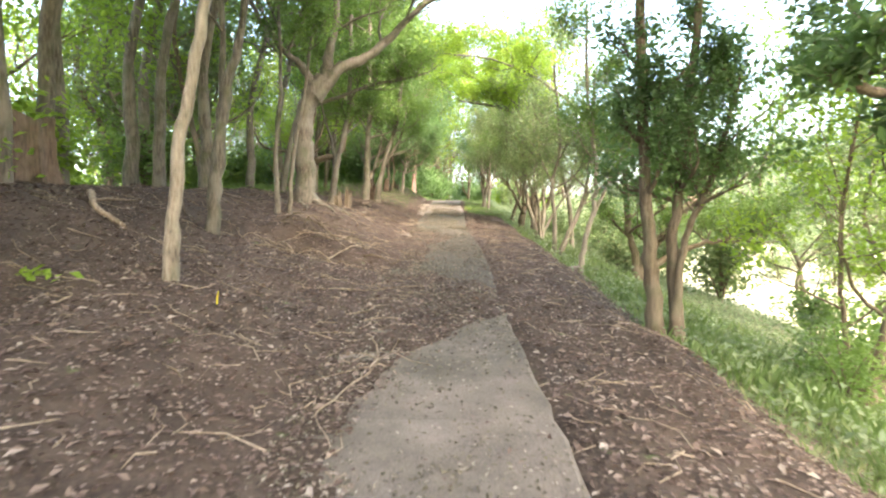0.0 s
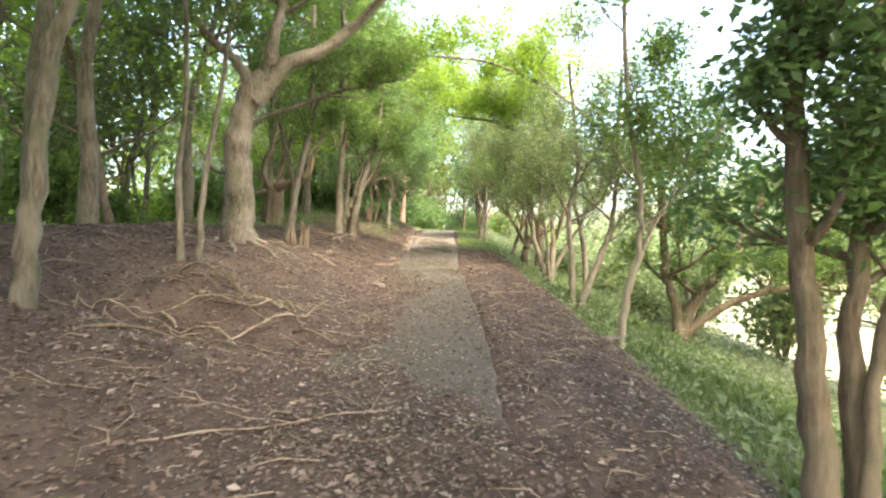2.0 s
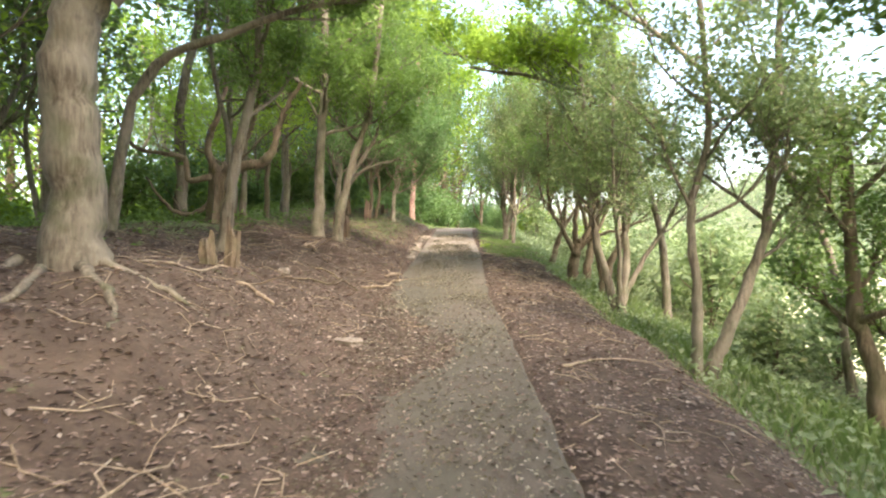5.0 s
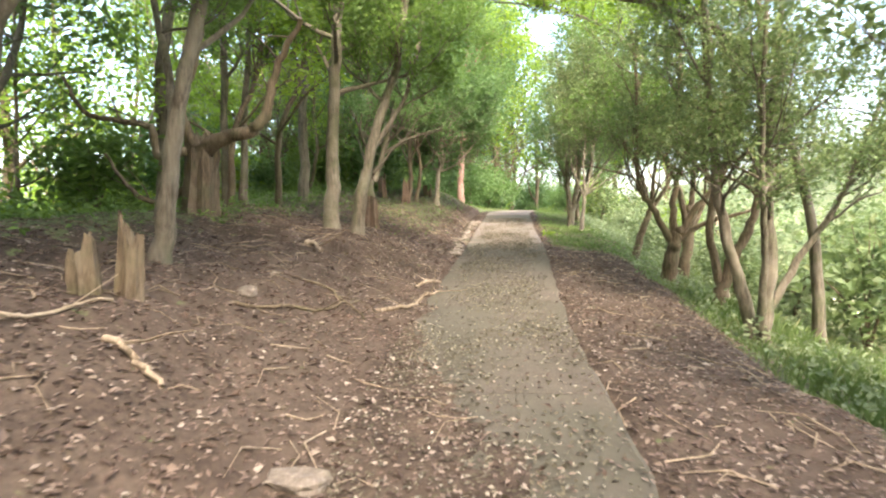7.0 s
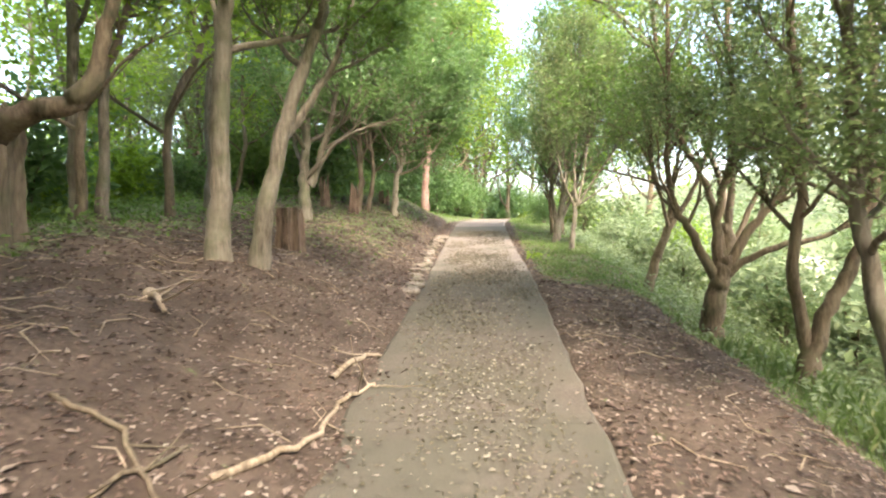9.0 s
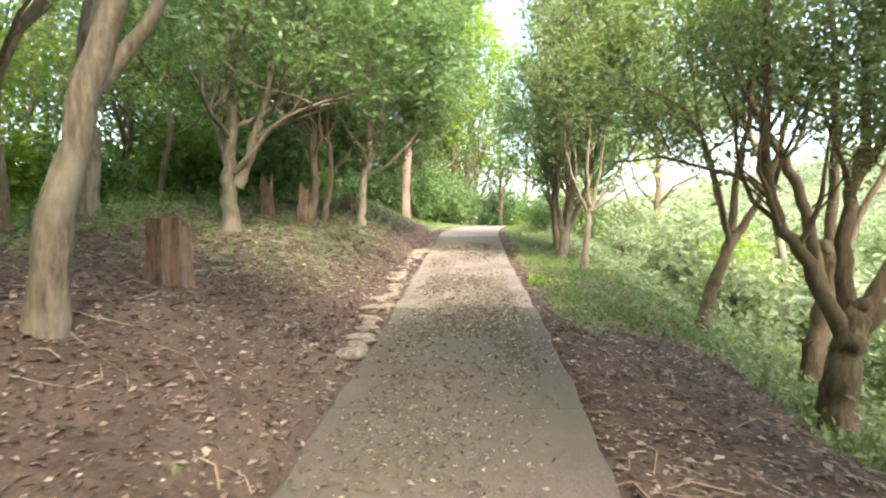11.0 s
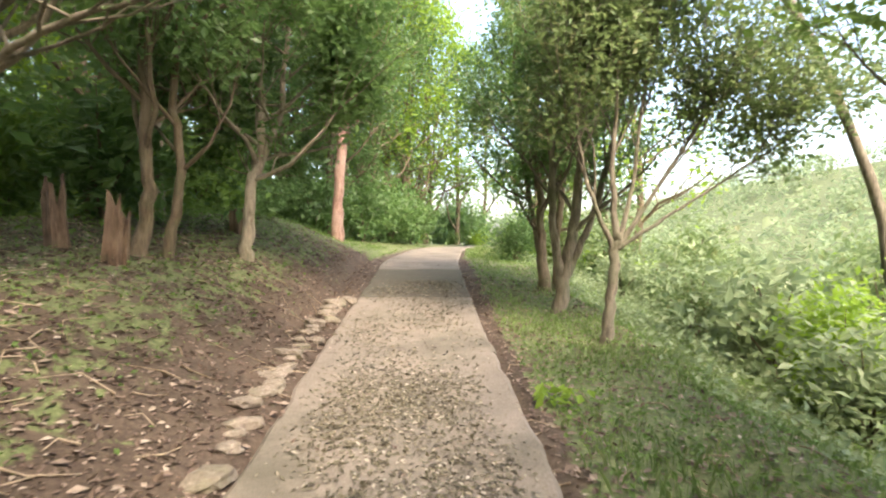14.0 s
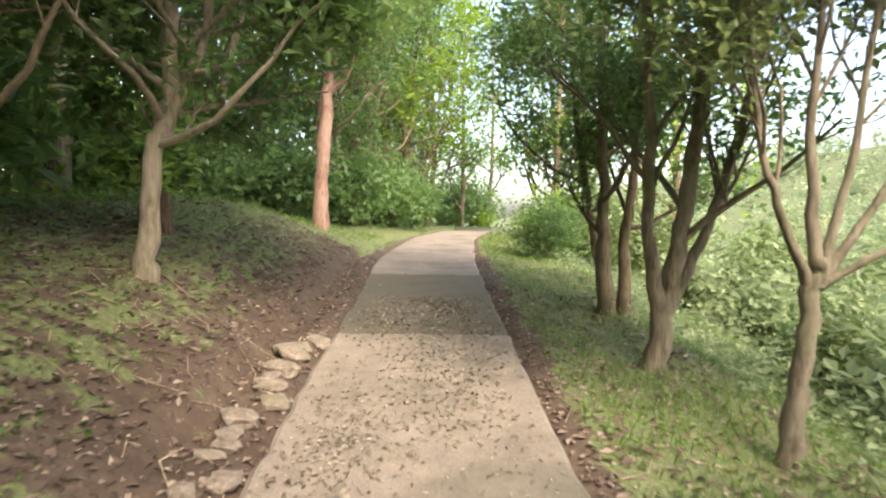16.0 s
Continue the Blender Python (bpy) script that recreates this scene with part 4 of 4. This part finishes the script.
    v2, f2 = leaf_cloud(rng, np.stack([x, y, z], -1), 0.036, flat=0.2, tilt=0.35)
    tagged(part_np("path_debris", v2, f2, DEBRIS), "fine dry leaf and twig debris on the path", "leaf litter", kind="stuff")
    big = rng.uniform(size=(22000, 2)) * [7.5, 33.0] + [-4.8, 0.8]
    big = big[rng.uniform(size=len(big)) < 1 - 0.6 * smoothstep(8, 11, big[:, 1]) * (1 - smoothstep(20, 23, big[:, 1]))]
    bu = big[:, 0] - centre(big[:, 1])
    big = big[(np.abs(bu) > HALF) | (bu < curve(big[:, 1], COVER_Y, COVER_U))]
    v3, f3 = leaf_cloud(rng, np.column_stack([big, height(big[:, 0], big[:, 1]) + 0.012]), 0.075, flat=0.2, tilt=0.35)
    v, f = joined([(v, f), (v3, f3)])
    tagged(part_np("leaf_litter", v, f, LITTER), "brown fallen leaves strewn over bank and path", "leaf litter", kind="stuff")


build_undergrowth()


# ---- stumps, snags, stones and fallen wood ----
def stump(x, y, r, h, seed, label, lean=(0, 0), jag=0.35, mat=None, name="tree_stump"):
    """A broken, partly hollow stump with ridged sides and a torn rim."""
    rng = np.random.default_rng(seed)
    root = thing(name, (x, y, float(height(x, y))), label, "stump")
    sides, rings = 18, 7
    ridge = 1 + 0.16 * np.sin(np.arange(sides) * 2.3 + rng.uniform(0, 6)) + rng.normal(size=sides) * 0.07
    rim = 1 + jag * (np.sin(np.arange(sides) / sides * 6.28 + rng.uniform(0, 6)) * 0.5 + rng.normal(size=sides) * 0.4)
    ang = np.arange(sides) / sides * 2 * math.pi
    v = []
    for k in range(rings):
        f = k / (rings - 1)
        for a in range(sides):
            rr = r * ridge[a] * (1.28 - 0.3 * f ** 0.4 + 0.04 * rng.normal())
            v.append((math.cos(ang[a]) * rr + lean[0] * f * h, math.sin(ang[a]) * rr + lean[1] * f * h, -0.12 + (h * max(rim[a], 0.4) + 0.12) * f))
    for f, q in ((0.97, 0.72), (0.7, 0.55), (0.45, 0.3)):
        for a in range(sides):
            v.append((math.cos(ang[a]) * r * ridge[a] * q + lean[0] * f * h, math.sin(ang[a]) * r * ridge[a] * q + lean[1] * f * h, h * max(rim[a], 0.4) * f))
    n = rings + 3
    f = [(i * sides + a, i * sides + (a + 1) % sides, (i + 1) * sides + (a + 1) % sides, (i + 1) * sides + a) for i in range(n - 1) for a in range(sides)]
    part_np("trunk", v, f, mat or ROTTEN, root, smooth=False)
    return root


def bough(root, ctrl, r0, r1, mat, seed, twigs=3):
    rng = np.random.default_rng(seed)
    line = spline(ctrl, 6)
    line[1:-1] += rng.normal(size=(len(line) - 2, 3)) * r0 * 0.15
    rad = np.linspace(r0, r1, len(line)) * (1 + rng.normal(size=len(line)) * 0.06)
    limb = part_np("limb", *tube(line, rad, 9), mat, root, smooth=True)
    for _ in range(twigs):
        i = int(rng.uniform(0.3, 0.95) * len(line))
        d = rng.normal(size=3)
        d[2] = abs(d[2])
        out = []
        grow(rng, line[i], d, 0.7, rad[i] * 0.4, 3, 3, out, [])
        part_np("twig", *out[0], mat, limb, smooth=True)


stump(-5.75, 8.1, 0.4, 0.95, 401, "broad reddish rotten stump among leaves on the bank", jag=0.15)
stump(-2.55, 15.85, 0.075, 0.42, 402, "narrow broken snag sticking out of the bank", (0.1, 0), 0.3, BARK_BROWN)
stump(-2.75, 15.7, 0.08, 0.3, 403, "splintered low snag in the eroded bank", (-0.1, 0), 0.35, BARK_BROWN)
stump(-2.72, 23.85, 0.18, 0.55, 404, "short weathered stump cut flat on the bank", jag=0.12, mat=ROTTEN)
stump(-2.75, 28.6, 0.1, 0.5, 405, "torn pale stump on the bank", (0.1, 0), 0.5)
stump(-3.42, 28.85, 0.1, 0.5, 406, "torn reddish stump close to another", (-0.1, 0), 0.5)
stump(-2.55, 31.9, 0.13, 0.32, 407, "small rotten stump beside the grassy mound")
old = stump(-4.6, 20.7, 0.22, 1.02, 408, "hollow gnarled snag with living crooked boughs", (0.05, 0), 0.3, BARK_BROWN, "snag")
bough(old, [(0.1, 0, 0.95), (0.45, -0.1, 1.1), (0.9, -0.1, 1.2), (1.15, -0.1, 1.5), (1.3, -0.1, 2.1), (1.7, -0.1, 2.8)], 0.13, 0.04, BARK_BROWN, 1)
bough(old, [(0, -0.1, 1.0), (-0.15, -0.2, 1.5), (0.1, -0.3, 2.1), (0.3, -0.3, 2.9), (0.35, -0.3, 4.2)], 0.085, 0.03, BARK_BROWN, 2)
bough(old, [(-0.1, -0.2, 0.9), (-0.5, -0.3, 0.85), (-0.55, -0.35, 1.25), (-1.0, -0.4, 1.35), (-1.5, -0.5, 1.5), (-1.8, -0.5, 2.0)], 0.07, 0.025, BARK_BROWN, 3)
bough(old, [(-0.15, 0, 0.4), (-0.6, -0.1, 0.15), (-1.0, -0.2, 0.35), (-1.4, -0.2, 0.9)], 0.06, 0.02, BARK_BROWN, 4)


def rock(x, y, sx, sy, sz, seed, label, turn=0.0, sink=0.35, group="", mat=None):
    rng = np.random.default_rng(seed)
    bm = bmesh.new()
    bmesh.ops.create_icosphere(bm, subdivisions=2, radius=1.0)
    o = Vector(rng.uniform(-50, 50, 3))
    for v in bm.verts:
        p = v.co.copy()
        m = max(abs(p.x), abs(p.y), abs(p.z))
        p = p.lerp(p / m * 0.85, 0.55) * (1 + 0.42 * noise.noise(p * 1.1 + o) + 0.14 * noise.noise(p * 3 + o))
        v.co = (p.x * sx, p.y * sy, p.z * sz)
    me = bpy.data.meshes.new("stone")
    bm.to_mesh(me)
    bm.free()
    me.materials.append(mat or STONE)
    ob = new("stone", me)
    ob.matrix_world = pose(x, y, float(height(x, y)) + sz * (1 - sink) * 0.6, rng.uniform(-8, 8), rng.uniform(-8, 8), turn)
    return tagged(ob, label, "stone", group)


def build_stones():
    rng = np.random.default_rng(31)
    y = 23.2
    k = 0
    while y < 31.2:
        s = rng.uniform(0.065, 0.14)
        u = -0.98 - 0.07 * rng.uniform(-1, 1)
        rock(float(centre(y)) + u, y, s * 0.85, s * 1.25, s * 0.42, 500 + k, "pale rough stone edging the path", rng.uniform(0, 180), sink=0.95, group="edging stones")
        y += s * rng.uniform(1.5, 2.7)
        k += 1
    rock(2.5, 11.55, 0.14, 0.2, 0.05, 560, "flat pale stone slab lying on the verge", 30)
    rock(-0.9, 14.6, 0.17, 0.11, 0.05, 561, "flat pale broken stone lying in the leaves", 10)
    rock(-2.3, 17.2, 0.12, 0.1, 0.07, 562, "small stone lying on the eroded bank", 50)


build_stones()


def build_drain():
    """Low edging on both sides of the leaf-filled drain beside the path."""
    drain = thing("drain", (0, 0, 0), "narrow old stone drain along the path", "drain", kind="structure")
    rng = np.random.default_rng(8)
    for u0, w in ((-1.08, 0.07), (-1.36, 0.06)):
        y = 29.6
        while y < 41:
            ln = rng.uniform(0.45, 0.9)
            yy = np.linspace(y + 0.01, y + ln - 0.01, 4)
            j = rng.normal() * 0.012
            v = []
            for q in yy:
                c, z = float(centre(q)) + u0 + j, float(path_z(q)) + 0.015 + rng.normal() * 0.008
                v += [(c - w / 2, q, z - 0.2), (c - w / 2 + 0.008, q, z), (c + w / 2 - 0.008, q, z + 0.004), (c + w / 2, q, z - 0.2)]
            f = [(i * 4 + k, i * 4 + k + 1, i * 4 + 5 + k, i * 4 + 4 + k) for i in range(3) for k in range(3)] + [(0, 1, 2, 3), (15, 14, 13, 12)]
            part_np("edging_stone", v, f, STONE, drain)
            y += ln


build_drain()


def fallen(points, r0, r1, seed, label, mat=None, twigs=4, rise=0.02, name="fallen_branch"):
    """A dead branch lying on the ground along the given plan points."""
    rng = np.random.default_rng(seed)
    line = spline([(x, y, 0) for x, y in points], 6)
    line[1:-1, :2] += rng.normal(size=(len(line) - 2, 2)) * 0.015
    line[:, 2] = height(line[:, 0], line[:, 1]) + r0 * 0.6 + rise * np.abs(np.sin(np.linspace(0, 3, len(line)) * 2))
    rad = np.linspace(r0, r1, len(line)) * (1 + rng.normal(size=len(line)) * 0.08)
    o = line[0].copy()
    v, f = tube(line, rad, 7)
    ob = part_np(name, v - o, f, mat or DEADWOOD, smooth=True)
    ob.location = o
    for _ in range(twigs):
        i = int(rng.uniform(0.2, 0.95) * len(line))
        d = rng.normal(size=3)
        d[2] = abs(d[2]) * 0.35
        out = []
        grow(rng, line[i] - o, d, rng.uniform(0.25, 0.6), rad[i] * 0.6, 3, 3, out, [], up=-0.1)
        part_np("twig", *out[0], mat or DEADWOOD, ob, smooth=True)
    return tagged(ob, label, "branch")


def build_fallen():
    fallen([(-1.9, 9.6), (-1.5, 10.2), (-1.3, 10.9), (-1.25, 11.6)], 0.014, 0.006, 601, "pale crooked fallen branch on the leaves", twigs=6, rise=0.1)
    fallen([(-2.6, 9.9), (-1.9, 10.2), (-1.4, 10.9)], 0.013, 0.006, 602, "pale forked fallen branch on the leaves", twigs=6, rise=0.12)
    fallen([(-2.79, 8.6), (-2.35, 9.2), (-2.1, 9.5)], 0.018, 0.01, 603, "short dead branch lying on the bank", BARK_BROWN, twigs=2)
    fallen([(-2.2, 15.1), (-1.95, 15.0), (-1.75, 14.9)], 0.024, 0.018, 604, "broken pale log end lying on the bank", twigs=1)
    fallen([(-2.75, 14.6), (-2.6, 15.1), (-2.5, 15.6)], 0.016, 0.01, 605, "thin dead branch leaning on the bank", twigs=2)
    fallen([(-1.3, 18.0), (-1.0, 18.6), (-0.95, 19.2), (-0.8, 19.7)], 0.022, 0.014, 606, "long pale branch lying against the path's edge", twigs=3)
    fallen([(-1.1, 19.6), (-0.95, 20.3), (-0.6, 20.9)], 0.025, 0.012, 607, "pale branch lying beside the path", twigs=2)
    fallen([(-2.2, 18.2), (-1.7, 18.0), (-1.3, 17.6)], 0.018, 0.01, 608, "dark dead stick lying on the bank", BARK_BROWN, twigs=2)
    fallen([(-2.72, 20.1), (-2.62, 19.9), (-2.4, 19.7)], 0.045, 0.02, 609, "bleached splintered root piece on the bank", twigs=5, rise=0.06)
    fallen([(-0.7, 5.4), (-0.5, 4.6), (-0.75, 3.6), (-0.6, 3.1)], 0.01, 0.004, 610, "thin pale twig lying across leaves", twigs=5)
    fallen([(-1.5, 7.0), (-0.9, 7.6), (-0.1, 7.9)], 0.008, 0.004, 611, "thin dead twig lying across the leafy path", twigs=5)
    fallen([(-4.5, 7.6), (-4.2, 7.2), (-3.8, 7.1)], 0.05, 0.03, 612, "short bleached log on the bank", twigs=1)
    fallen([(1.1, 13.9), (1.6, 14.3), (2.1, 14.2)], 0.015, 0.006, 613, "thin stick lying on the verge", twigs=3)
    fallen([(0.25, 15.15), (0.5, 15.1)], 0.014, 0.008, 614, "short dark stick lying on the path", BARK_BROWN, twigs=0)
    fallen([(-2.2, 16.6), (-1.9, 17.0), (-1.6, 17.6), (-1.5, 18.2)], 0.018, 0.01, 615, "exposed root running down the bank", BARK_BROWN, twigs=2, name="tree_root")
    for k, (a, b) in enumerate((((-2.95, 13.55), (-2.1, 12.5)), ((-3.25, 13.5), (-2.9, 12.2)), ((-2.9, 13.8), (-1.9, 13.6)), ((-3.5, 13.6), (-3.9, 12.5)))):
        mx, my = (a[0] + b[0]) / 2 + 0.12, (a[1] + b[1]) / 2
        fallen([a, (mx, my), b], 0.05, 0.012, 620 + k, "thick exposed root of the old bending tree", BARK_GREY, twigs=0, rise=-0.05, name="tree_root")
    rng = np.random.default_rng(71)
    for k in range(16):
        x, y, a, ln = rng.uniform(-2.9, -1.3), rng.uniform(9.5, 10.6), rng.uniform(-0.9, 0.9) + (3.1 if k % 2 else 0), rng.uniform(0.5, 1.2)
        fallen([(x, y), (x + math.cos(a) * ln * 0.5, y + math.sin(a) * ln * 0.35), (x + math.cos(a + 0.5) * ln, y + math.sin(a + 0.5) * ln * 0.6)], rng.uniform(0.008, 0.018), 0.004,
               640 + k, "thin dead branch in a tangled brush heap", BARK_BROWN if k % 3 else DEADWOOD, twigs=2, rise=rng.uniform(0.02, 0.2))
    # small twigs
    rng = np.random.default_rng(17)
    out = []
    for _ in range(1300):
        x, y = rng.uniform(-4.6, 2.6), rng.uniform(1.5, 31)
        if abs(x - float(centre(y))) < HALF and y > 16:
            continue
        a, ln = rng.uniform(0, 6.28), rng.uniform(0.08, 0.5)
        p = np.array([[x, y], [x + math.cos(a) * ln * 0.5, y + math.sin(a) * ln * 0.5], [x + math.cos(a + 0.4) * ln, y + math.sin(a + 0.4) * ln]])
        z = height(p[:, 0], p[:, 1]) + np.array([0.008, rng.uniform(0.01, 0.04), 0.01])
        out.append(tube(np.column_stack([p, z]), np.array([1.0, 0.8, 0.4]) * rng.uniform(0.003, 0.008), 4))
    v, f = joined(out)
    tagged(part_np("twigs", v, f, DEADWOOD), "small dead twigs strewn over the leaves", "twigs", kind="stuff")


build_fallen()


def build_small():
    x, y = -2.05, 5.35
    tag = part_np("marker_tape", *tube(np.array([(0, 0, 0.0), (0.0, 0, 0.06), (0.015, 0, 0.12)]), [0.007, 0.01, 0.006], 6), YELLOW)
    tag.location = (x, y, float(height(x, y)) + 0.005)
    tagged(tag, "small bright yellow tape scrap among leaves", "marker")
    rng = np.random.default_rng(3)
    for x, y in ((-3.35, 4.9), (1.15, 26.9)):
        p = thing("seedling", (x, y, float(height(x, y))), "small fresh green seedling on the ground", "plant")
        v, f = leaf_cloud(rng, rng.normal(size=(26, 3)) * [0.09, 0.09, 0.03] + [0, 0, 0.08], 0.11)
        part_np("leaves", v, f, LEAF_BRIGHT, p)


build_small()
